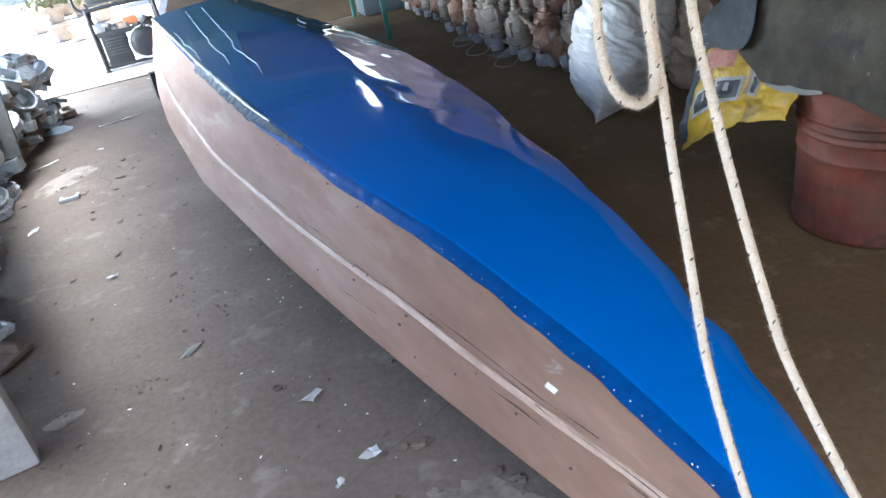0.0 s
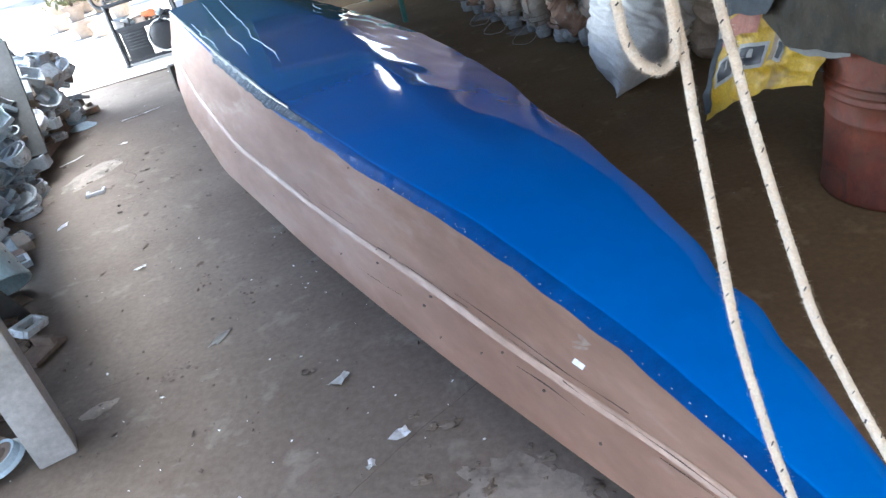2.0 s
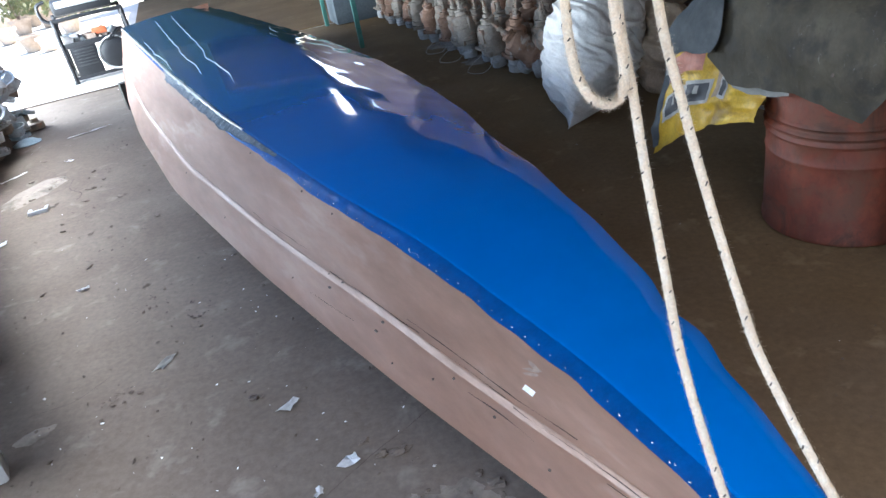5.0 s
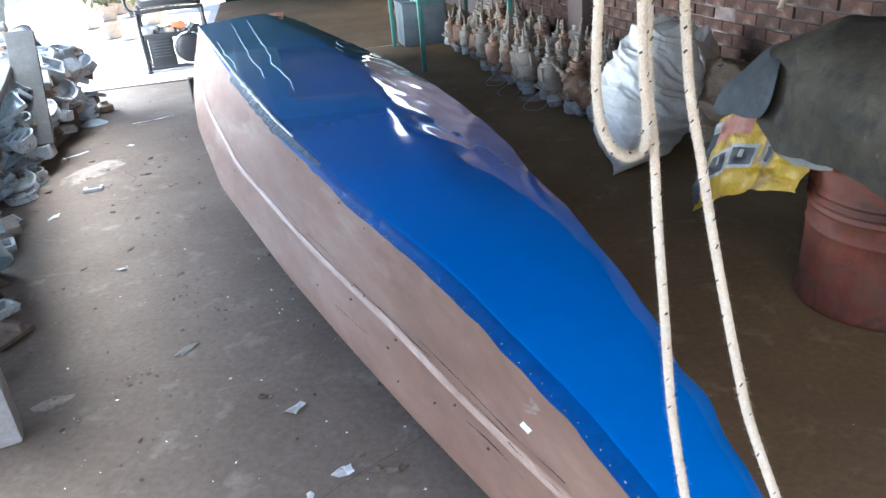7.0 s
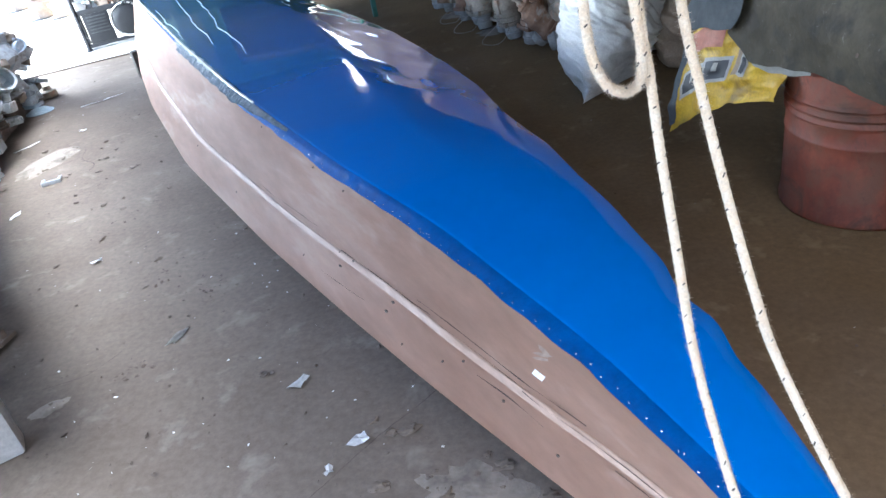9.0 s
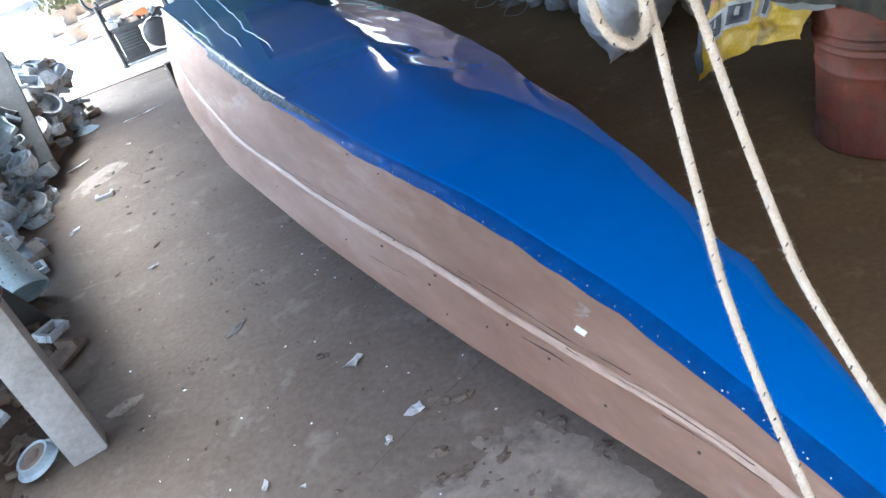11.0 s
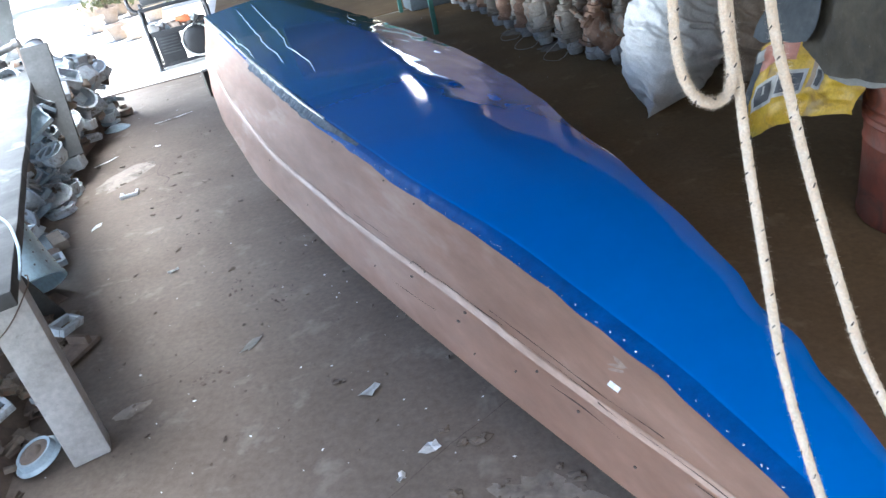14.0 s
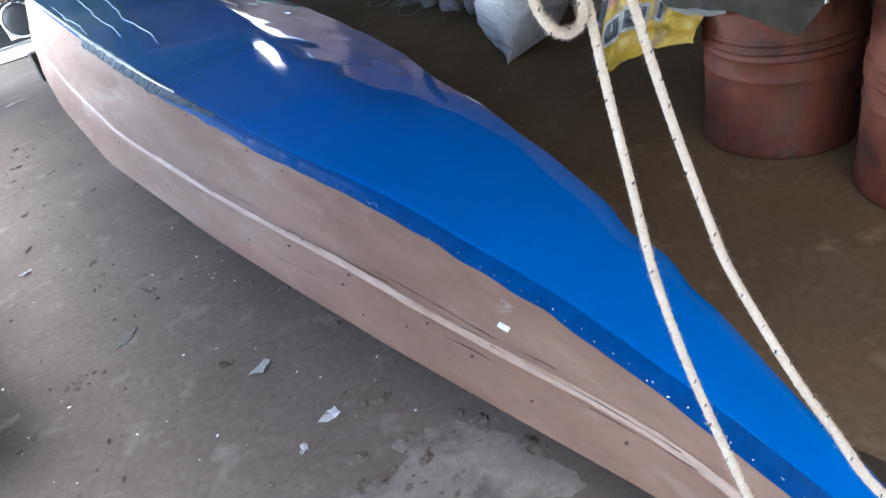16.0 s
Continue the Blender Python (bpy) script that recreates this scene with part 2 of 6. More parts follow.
TANSACK = surface("stained_tan_sack", [(0.22, 0.155, 0.105), (0.38, 0.285, 0.20)], rough=0.8, large=4, fine=90, bump=0.4)
YELLOW = surface("yellow_woven_bag", [(0.50, 0.29, 0.02), (0.74, 0.50, 0.05)], rough=0.5, large=5, fine=90, spot=((0.17, 0.08, 0.015), 5.5, 0.54, 0.70), bump=0.3, bump_scale=20, stain=((0.22, 0.12, 0.03), 5, 0.54, 0.68))
PINK = surface("faded_pink_print", [(0.46, 0.18, 0.12), (0.58, 0.27, 0.20)], rough=0.55, large=8, fine=60, bump=0.1)
INK = surface("black_print", [(0.03, 0.03, 0.035), (0.06, 0.06, 0.065)], rough=0.5, fine=60, bump=0.1)
PALEINK = surface("white_print", [(0.30, 0.28, 0.24), (0.58, 0.56, 0.52)], rough=0.5, fine=60, bump=0.1)
CLAYGREY = surface("dusty_grey_casting", [(0.16, 0.130, 0.098), (0.29, 0.248, 0.20)], rough=0.85, large=9, fine=60, bump=0.5, random_tone=0.3,
                   spot=((0.30, 0.17, 0.11), 7, 0.55, 0.68))
CLAYRUST = surface("dusty_rust_casting", [(0.18, 0.092, 0.054), (0.30, 0.185, 0.122)], rough=0.88, large=9, fine=60, bump=0.5, random_tone=0.3,
                   spot=((0.36, 0.33, 0.29), 8, 0.54, 0.66))
ALU = surface("dull_cast_aluminium", [(0.34, 0.38, 0.40), (0.54, 0.58, 0.60)], rough=0.6, metal=0.1, large=8, fine=50, bump=0.35, random_tone=0.3,
              spot=((0.16, 0.13, 0.105), 9, 0.54, 0.68))
BLUEGREY = surface("grey_blue_enamel", [(0.26, 0.35, 0.41), (0.42, 0.51, 0.56)], rough=0.5, large=8, fine=50, bump=0.25, random_tone=0.25)
SCRAPBROWN = surface("brown_scrap_iron", [(0.10, 0.075, 0.06), (0.20, 0.15, 0.115)], rough=0.8, large=9, fine=50, bump=0.45, random_tone=0.35)
BUCKET = surface("pale_blue_plastic", [(0.50, 0.68, 0.76), (0.62, 0.78, 0.84)], rough=0.4, large=5, fine=50, bump=0.05)
BLACKMETAL = surface("black_painted_metal", [(0.008, 0.009, 0.011), (0.022, 0.023, 0.026)], rough=0.55, large=6, fine=50, bump=0.15)
SLATGREY = surface("worn_black_slat", [(0.03, 0.032, 0.036), (0.05, 0.052, 0.056)], rough=0.55, fine=50, bump=0.1)
GREYMETAL = surface("grey_engine_metal", [(0.22, 0.21, 0.20), (0.38, 0.36, 0.34)], rough=0.5, metal=0.5, large=10, fine=60, bump=0.3)
CREAM = surface("cream_housing", [(0.66, 0.66, 0.63), (0.78, 0.78, 0.75)], rough=0.4, large=8, fine=40, bump=0.1)
GREEN = surface("green_painted_steel", [(0.045, 0.17, 0.135), (0.075, 0.23, 0.185)], rough=0.5, large=7, fine=50, bump=0.2, spot=((0.14, 0.10, 0.07), 16, 0.62, 0.7))
ORANGE = surface("orange_plastic", [(0.50, 0.13, 0.05), (0.60, 0.18, 0.07)], rough=0.5, fine=40, bump=0.05)
TERRACOTTA = surface("terracotta", [(0.42, 0.33, 0.26), (0.54, 0.45, 0.37)], rough=0.85, large=8, fine=40, bump=0.2, random_tone=0.2)
LEAF = surface("leaf_green", [(0.10, 0.12, 0.045), (0.21, 0.22, 0.09)], rough=0.55, large=6, fine=30, bump=0, random_tone=0.3)
BARK = surface("bark", [(0.10, 0.07, 0.05), (0.17, 0.13, 0.10)], rough=0.9, large=8, fine=40, bump=0.5)
EARTH = surface("dry_earth", [(0.28, 0.22, 0.165), (0.38, 0.31, 0.245)], rough=0.95, large=0.5, fine=12, bump=0.5)
SHEETMETAL = surface("galvanised_sheet", [(0.42, 0.43, 0.43), (0.55, 0.56, 0.56)], rough=0.45, metal=0.5, large=5, fine=40, bump=0.15)
CABINET = surface("dull_blue_grey_steel", [(0.085, 0.105, 0.115), (0.14, 0.165, 0.175)], rough=0.6, large=5, fine=40, bump=0.15)
WIRE = surface("pale_insulated_wire", [(0.26, 0.23, 0.20), (0.38, 0.34, 0.30)], rough=0.6, fine=60, bump=0)
PLASTICBAG = surface("thin_white_plastic", [(0.60, 0.61, 0.60), (0.72, 0.73, 0.72)], rough=0.4, large=12, fine=50, bump=0.4, bump_scale=24)

# milky roof panel that lets daylight through
SKYLIGHT = bpy.data.materials.new("milky_roof_panel")
SKYLIGHT.use_nodes = True
_n = SKYLIGHT.node_tree.nodes
_tr = _n.new("ShaderNodeBsdfTranslucent")
_tr.inputs["Color"].default_value = (0.92, 0.94, 0.95, 1)
SKYLIGHT.node_tree.links.new(_tr.outputs["BSDF"], _n["Material Output"].inputs["Surface"])

# ---------------------------------------------------------------- mesh helpers


def part(name, bm, material, parent=None, label="", smooth=True):
    me = bpy.data.meshes.new(name)
    bm.normal_update()
    bm.to_mesh(me)
    bm.free()
    me.materials.append(material)
    if smooth:
        me.shade_smooth()
        if smooth != "cloth":
            me.set_sharp_from_angle(angle=radians(38))
    ob = new(name, me)
    if parent:
        ob.parent = parent
    if label:
        ob["label"] = label
    return ob


def thing(name, m, label, category, group="", kind=""):
    ob = new(name)
    ob.empty_display_size = 0.1
    ob.matrix_world = m
    return tagged(ob, label, category, group, kind)


def box(bm, c, s, m=None, bevel=0.0):
    made = bmesh.ops.create_cube(bm, size=1.0, matrix=(m or Matrix()) @ Matrix.Translation(c) @ Matrix.Diagonal((*s, 1)))
    if bevel:
        edges = {e for v in made["verts"] for e in v.link_edges}
        bmesh.ops.bevel(bm, geom=list(edges), offset=bevel, segments=2, profile=0.6, affect="EDGES")
    return bm


def lathe(bm, profile, n=24, m=None, squash=1.0):
    """Turns (r, z) pairs round z; ends with r = 0 are closed."""
    m = m or Matrix()
    rings = []
    for r, z in profile:
        if r <= 1e-6:
            rings.append([bm.verts.new(m @ Vector((0, 0, z)))])
        else:
            rings.append([bm.verts.new(m @ Vector((r * math.cos(2 * math.pi * k / n), squash * r * math.sin(2 * math.pi * k / n), z))) for k in range(n)])
    for p, q in zip(rings, rings[1:]):
        for k in range(n):
            quad = [p[k % len(p)], p[(k + 1) % len(p)], q[(k + 1) % len(q)], q[k % len(q)]]
            quad = list(dict.fromkeys(quad))
            if len(quad) > 2:
                bm.faces.new(quad)
    return bm


def glide(points, steps):
    """Catmull-Rom through points, with steps between each two."""
    p = [Vector(v) for v in points]
    p = [2 * p[0] - p[1]] + p + [2 * p[-1] - p[-2]]
    out = []
    for i in range(1, len(p) - 2):
        for k in range(steps):
            t = k / steps
            out.append(0.5 * ((2 * p[i]) + (p[i + 1] - p[i - 1]) * t + (2 * p[i - 1] - 5 * p[i] + 4 * p[i + 1] - p[i + 2]) * t * t
                              + (3 * p[i] - p[i - 1] - 3 * p[i + 1] + p[i + 2]) * t ** 3))
    out.append(p[-2])
    return out


def frames_along(path):
    out, side = [], None
    for i, p in enumerate(path):
        d = (path[min(i + 1, len(path) - 1)] - path[max(i - 1, 0)]).normalized()
        if side is None:
            side = d.orthogonal().normalized()
        side = (side - d * side.dot(d)).normalized()
        out.append((p, side, d.cross(side)))
    return out


def tube(bm, path, radius, n=8, lobes=0, pitch=0.0):
    """A swept round bar; lobes and pitch make it a laid rope."""
    rings, gone, last = [], 0.0, None
    for p, x, y in frames_along([Vector(v) for v in path]):
        gone += (p - last).length if last else 0.0
        last = p
        turn = 2 * math.pi * gone / pitch if pitch else 0.0
        ring = []
        for k in range(n):
            ang = 2 * math.pi * k / n
            r = radius * (1 + (0.13 * abs(math.cos(lobes * (ang - turn) / 2)) - 0.07 if lobes else 0))
            ring.append(bm.verts.new(p + r * (math.cos(ang) * x + math.sin(ang) * y)))
        rings.append(ring)
    for p, q in zip(rings, rings[1:]):
        for k in range(n):
            bm.faces.new((p[k], p[(k + 1) % n], q[(k + 1) % n], q[k]))
    bm.faces.new(rings[0][::-1])
    bm.faces.new(rings[-1])
    return bm


def sheet(bm, rows, thick=0.0):
    """A grid of rows of points as quads, with a second skin if thick."""
    vs = [[bm.verts.new(p) for p in row] for row in rows]
    faces = [bm.faces.new((vs[i][j], vs[i][j + 1], vs[i + 1][j + 1], vs[i + 1][j])) for i in range(len(vs) - 1) for j in range(len(vs[0]) - 1)]
    if thick:
        bmesh.ops.solidify(bm, geom=faces, thickness=thick)
    return bm


def wob(p, scale, amount, seed=0.0):
    """Smooth noise vector."""
    q = Vector(p) * scale + Vector((seed, seed * 1.7, -seed))
    return noise.noise_vector(q) * amount


def lerp_table(rows, x, col):
    xs = [r[0] for r in rows]
    return float(np.interp(x, xs, [r[col] for r in rows]))


def soft_table(rows, x, col):
    """A table smoothed over a short stretch, so that no kink stays."""
    return sum(w * lerp_table(rows, x + d, col) for d, w in ((-0.16, 0.1), (-0.08, 0.22), (0, 0.36), (0.08, 0.22), (0.16, 0.1)))

# ---------------------------------------------------------------- structure
# ground: one sheet to the horizon, a little below the workshop's slab
bm = bmesh.new()
box(bm, (0, 0, -0.16), (900, 900, 0.2))
tagged(part("ground", bm, EARTH, smooth=False), "dry pale earth ground around the workshop", "ground", kind="structure")

# the workshop floor: worn, with shallow dips and lumps
bm = bmesh.new()
rows = []
for i in range(311):
    a = -3.2 + 12.3 * i / 310
    row = []
    for j in range(169):
        b = -3.4 + 6.7 * j / 168
        p = ROOM @ Vector((b, a, 0))
        lump = max(0.0, noise.noise(p * 1.6 + Vector((3, 1, 0)))) * (noise.noise(p * 11) + 0.6 * noise.noise(p * 19))
        z = 0.006 * noise.noise(p * 1.1) + 0.004 * noise.noise(p * 3.7) - 0.004 + 0.009 * lump
        row.append(Vector((p.x, p.y, z)))
    rows.append(row)
sheet(bm, rows)
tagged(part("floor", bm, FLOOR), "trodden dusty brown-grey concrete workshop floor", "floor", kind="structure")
bm = bmesh.new()
box(bm, (-0.1, 2.95, -0.07), (6.9, 12.3, 0.1))
slab = part("floor_slab", bm, FLOOR, smooth=False)
slab.matrix_world = ROOM
tagged(slab, "concrete slab edge under the workshop floor", "slab", kind="structure")
# yard apron past the open end
bm = bmesh.new()
box(bm, (-6.0, 27.13, -0.06), (40.0, 36.0, 0.1), bevel=0.01)
yard = part("pavement", bm, YARD)
yard.matrix_world = ROOM
tagged(yard, "pale sunlit concrete yard beyond the open end", "pavement", kind="structure")

# pale apron inside the open end, with a dark joint before it
bm = bmesh.new()
box(bm, (-2.1, 8.83, -0.02), (2.7, 0.74, 0.062), bevel=0.006)
jt = bmesh.new()
box(jt, (-2.1, 8.445, -0.01), (2.7, 0.026, 0.044), bevel=0.004)
joint = part("threshold_joint", jt, SEAM)
joint.matrix_world = ROOM
tagged(joint, "dark joint before the pale threshold", "joint", kind="structure")
ap = part("threshold", bm, YARD)
ap.matrix_world = ROOM
tagged(ap, "pale worn concrete threshold at the open end", "threshold", kind="structure")
# brick wall along the long side
wall = new("wall_right")
wall.matrix_world = ROOM
tagged(wall, "old red brick wall with crumbling mortar and plaster patches", "wall", kind="structure")
bm = bmesh.new()
box(bm, (3.24, 3.0, 1.31), (0.22, 12.3, 2.62))
part("wall_core", bm, MORTAR, wall, smooth=False)
# plaster remains, uneven patches standing a little off the brick
bm = bmesh.new()
for a0, a1, z0, z1 in ((7.2, 8.9, 0.75, 2.3), (-2.5, 1.0, 1.25, 2.0), (4.6, 6.3, 1.5, 2.4)):
    n = 40
    top = [Vector((3.108, a0 + (a1 - a0) * k / n, z1 + 0.06 * noise.noise((k * 0.3, a0, 1)))) for k in range(n + 1)]
    low = [Vector((3.108, a0 + (a1 - a0) * k / n, z0 + 0.22 * noise.noise((k * 0.22, a0, 5)))) for k in range(n + 1)]
    sheet(bm, [top, [(t + q) / 2 for t, q in zip(top, low)], low], 0.016)
part("plaster", bm, DIMPLASTER, wall)
# pier in the wall
bm = bmesh.new()
box(bm, (3.03, 6.55, 1.05), (0.2, 0.34, 2.1), bevel=0.012)
part("pier", bm, DIMPLASTER, wall)

# roof with rafters, closed over the workshop; a gap of daylight stays under the eaves
bm = bmesh.new()
n = 150
SKY0, SKY1 = 136, 148
roof_at = lambda b, k: Vector((b, -3.3 + 13.3 * k / n, 2.62 + 0.05 * (3.7 - b) + 0.018 * math.sin(k * 2.2)))
# unseen gaps added for fill light: near-end sheet, outer strips along most of the open side
for b0, b1, runs in ((0.0, 1.56, ((0, 20), (34, n))), (-1.25, 0.0, ((0, n),)), (1.56, 1.72, ((0, SKY0), (SKY1, n))), (1.72, 3.7, ((0, n),)), (-2.55, -1.25, ((0, 40),)), (-3.7, -2.55, ((0, 37),))):
    for k0, k1 in runs:
        sheet(bm, [[roof_at(b, k) for k in range(k0, k1 + 1)] for b in (b0, b1)], 0.004)
roof = part("ceiling", bm, ROOF)
roof.matrix_world = ROOM
tagged(roof, "dark rusty corrugated sheet roof", "roof", kind="structure")
bm = bmesh.new()
sheet(bm, [[roof_at(b, k) + Vector((0, 0, 0.006)) for k in range(SKY0 - 1, SKY1 + 2)] for b in (1.54, 1.74)], 0.003)
pane = part("skylight", bm, SKYLIGHT)
pane.matrix_world = ROOM
tagged(pane, "milky translucent sheet let into the dark roof", "skylight", kind="structure")
for a in (-2.9, -0.95, 1.03, 3.0, 5.0, 7.1, 10.12):
    bm = bmesh.new()
    box(bm, (0, a, 2.52), (7.2, 0.09, 0.15), bevel=0.006)
    beam = part("beam", bm, BEAM)
    beam.matrix_world = ROOM
    tagged(beam, "dark weathered timber roof beam", "beam", kind="structure")
for b, a in ((-3.2, -2.9), (-3.2, 1.0), (-3.2, 5.0), (-3.2, 9.2), (3.2, 9.2), (3.2, -2.9)):
    bm = bmesh.new()
    high = 2.46 if a < 9 else 2.63
    box(bm, (b, a, high / 2 - 0.01), (0.11, 0.11, high), bevel=0.008)
    post = part("post", bm, BEAM if a > 9 else TIMBER)
    post.matrix_world = ROOM
    tagged(post, "weathered timber post carrying the roof", "post", kind="structure")
# unseen sheeting under the roof's far end and lean-to side, added to shape reflections
for b0, b1, z0, z1, mat, look_ in ((-1.3, -0.42, 1.32, 2.98, TEALSHEET, "pale teal"), (-0.42, -0.12, 1.32, 2.98, DULLSHEET, "dull dark teal"), (-0.12, 0.15, 1.32, 2.98, GREENSHEET, "dark green"), (0.15, 3.6, 2.50, 2.98, GREENSHEET, "dark green")):
    bm = bmesh.new()
    box(bm, ((b0 + b1) / 2, 10.02 + 0.01 * (b0 > -0.4), (z0 + z1) / 2), (b1 - b0 + 0.02, 0.03, z1 - z0))
    brd = part("gable_sheet", bm, mat)
    brd.matrix_world = ROOM
    tagged(brd, look_ + " unseen sheeting added under the roof's far end for the boat's reflection", "sheeting", kind="structure")
bm = bmesh.new()
box(bm, (3.26, 13.3, 1.22), (0.14, 8.2, 2.44))
brd = part("wall_lean_to", bm, PLASTER)
brd.matrix_world = ROOM
tagged(brd, "unseen plastered side wall added at the back lean-to", "wall", kind="structure")
# low walls: open side and street end
for name, c, s in (("wall_left", (-3.3, 3.0, 0.28), (0.16, 12.2, 0.56)), ("wall_street", (0, -3.15, 0.3), (6.6, 0.16, 0.6))):
    bm = bmesh.new()
    box(bm, c, s, bevel=0.01)
    w = part(name, bm, PLASTER)
    w.matrix_world = ROOM
    tagged(w, "low dirty plastered wall", "wall", kind="structure")
# back part beyond the green table: floor, and unseen far wall and roof for dark reflections
bm = bmesh.new()
box(bm, (1.20, 17.4, 2.1), (3.8, 0.18, 4.2), bevel=0.01)
w = part("wall_back", bm, GREENSHEET)
w.matrix_world = ROOM
tagged(w, "unseen dark green wall added behind the back lean-to for the boat's reflection", "wall", kind="structure")
bm = bmesh.new()
box(bm, (1.3, 13.75, 2.62), (2.4, 7.1, 0.05))
for a0, a1 in ((10.2, 11.4), (14.2, 17.3)):
    box(bm, (3.2, (a0 + a1) / 2, 2.62), (1.4, a1 - a0, 0.05))
w = part("lean_to_roof", bm, ROOF)
w.matrix_world = ROOM
tagged(w, "unseen dark roof added over the back lean-to", "roof", kind="structure")
# translucent panel added to brighten the unseen side wall in the reflection
bm = bmesh.new()
box(bm, (2.85, 12.8, 2.655), (0.8, 2.9, 0.004))
w = part("skylight", bm, SKYLIGHT)
w.matrix_world = ROOM
tagged(w, "unseen milky panel added in the lean-to roof to brighten its side wall", "skylight", kind="structure")
bm = bmesh.new()
box(bm, (1.20, 13.25, -0.03), (4.0, 8.2, 0.066))
w = part("floor_back", bm, FLOOR, smooth=False)
w.matrix_world = ROOM
tagged(w, "dusty floor of the back lean-to", "floor", kind="structure")
# ---------------------------------------------------------------- the boat, upside down
# lines of the hull by stations along the keel: s, bottom half-breadth to the near hand, bottom height, flare, rail place
LINES = [
    (-1.15, 0.004, 0.115, 0.030, 0.580),
    (-0.65, 0.035, 0.135, 0.150, 0.580),
    (-0.35, 0.060, 0.215, 0.180, 0.580),
    (-0.18, 0.066, 0.269, 0.150, 0.575),
    (0.00, 0.088, 0.322, 0.165, 0.502),
    (0.38, 0.092, 0.371, 0.238, 0.607),
    (0.76, 0.120, 0.397, 0.284, 0.635),
    (1.12, 0.149, 0.430, 0.313, 0.642),
    (1.78, 0.266, 0.485, 0.290, 0.664),
    (3.00, 0.381, 0.544, 0.303, 0.687),
    (4.27, 0.449, 0.599, 0.256, 0.684),
    (7.30, 0.486, 0.621, 0.181, 0.737),
]
# the far hand's half-breadth, with the dents and bumps of the sheet's loose edge
RIGHT = [(-1.15, 0.003), (-0.90, -0.005), (-0.70, -0.010), (-0.50, -0.022), (-0.35, 0.041), (-0.20, 0.060), (-0.05, 0.092), (0.10, 0.138), (0.22, 0.156), (0.30, 0.214), (0.38, 0.206), (0.46, 0.211), (0.56, 0.267), (0.70, 0.298), (0.90, 0.347), (1.12, 0.377), (1.40, 0.440), (1.78, 0.481), (2.20, 0.591), (2.60, 0.645), (3.00, 0.675), (3.60, 0.690), (4.27, 0.660), (5.20, 0.635), (6.20, 0.550), (7.30, 0.438)]
# less flare towards the far end
UPRIGHT = [(4.5, -0.013), (5.5, -0.036), (6.3, -0.074), (6.9, -0.092), (7.3, -0.124)]
BOAT = pose(0.49, 1.09, 0, 0, 0, 26.1)


def sheer(s):
    """Height of the side's lower edge, which sinks towards the near end."""
    return 0.06 + 0.19 * min(1.0, max(0.0, (s + 1.1) / 2.0))


S0, S1 = -1.1, 7.3


def station(s):
    left, top, flare, rail = (soft_table(LINES, s, k) for k in range(1, 5))
    right = sum(w * lerp_table(RIGHT, s + d, 1) for d, w in ((-0.05, 0.2), (-0.02, 0.3), (0.02, 0.3), (0.05, 0.2)))
    return left, right, top, flare + lerp_table(UPRIGHT, s, 1), rail


def far_end(s, x):
    """The far end is cut askew."""
    return s + max(0.0, (s - 5.2) / 2.1) * 0.42 * x


def side_point(s, hand, f, out=0.0):
    """A point on the side, f = 0 at the bottom's edge, 1 at the sheer; hand -1 or +1."""
    left, right, top, flare, rail = station(s)
    w0 = left if hand < 0 else right
    flare = flare + 0.40 * max(0.0, sheer(s) - 0.085) if hand < 0 else flare
    flare = flare if hand < 0 else flare * 0.45
    w = w0 + flare * (f ** 0.92)
    z = top + ((sheer(s) if hand < 0 else 0.03) - top) * f
    x = hand * (w + out)
    return Vector((x, far_end(s, x), z + out * 0.35))


def span(n, lo=S0, hi=S1):
    return [lo + (hi - lo) * k / n for k in range(n + 1)]


def sag(s):
    """How far the sheet hangs down along its far edge."""
    return 0.12 + 0.88 * min(1.0, max(0.0, (s - 1.2) / 1.4)) - 0.4 * max(0.0, min(1.0, s - 5.6))


boat = thing("boat", BOAT, "long upturned plywood boat, bottom covered with shiny blue sheet", "boat")
# the blue sheet: across the bottom, rounded over both edges and down the sides as a stapled flap
bm = bmesh.new()
FLAP = 0.043
rows = []
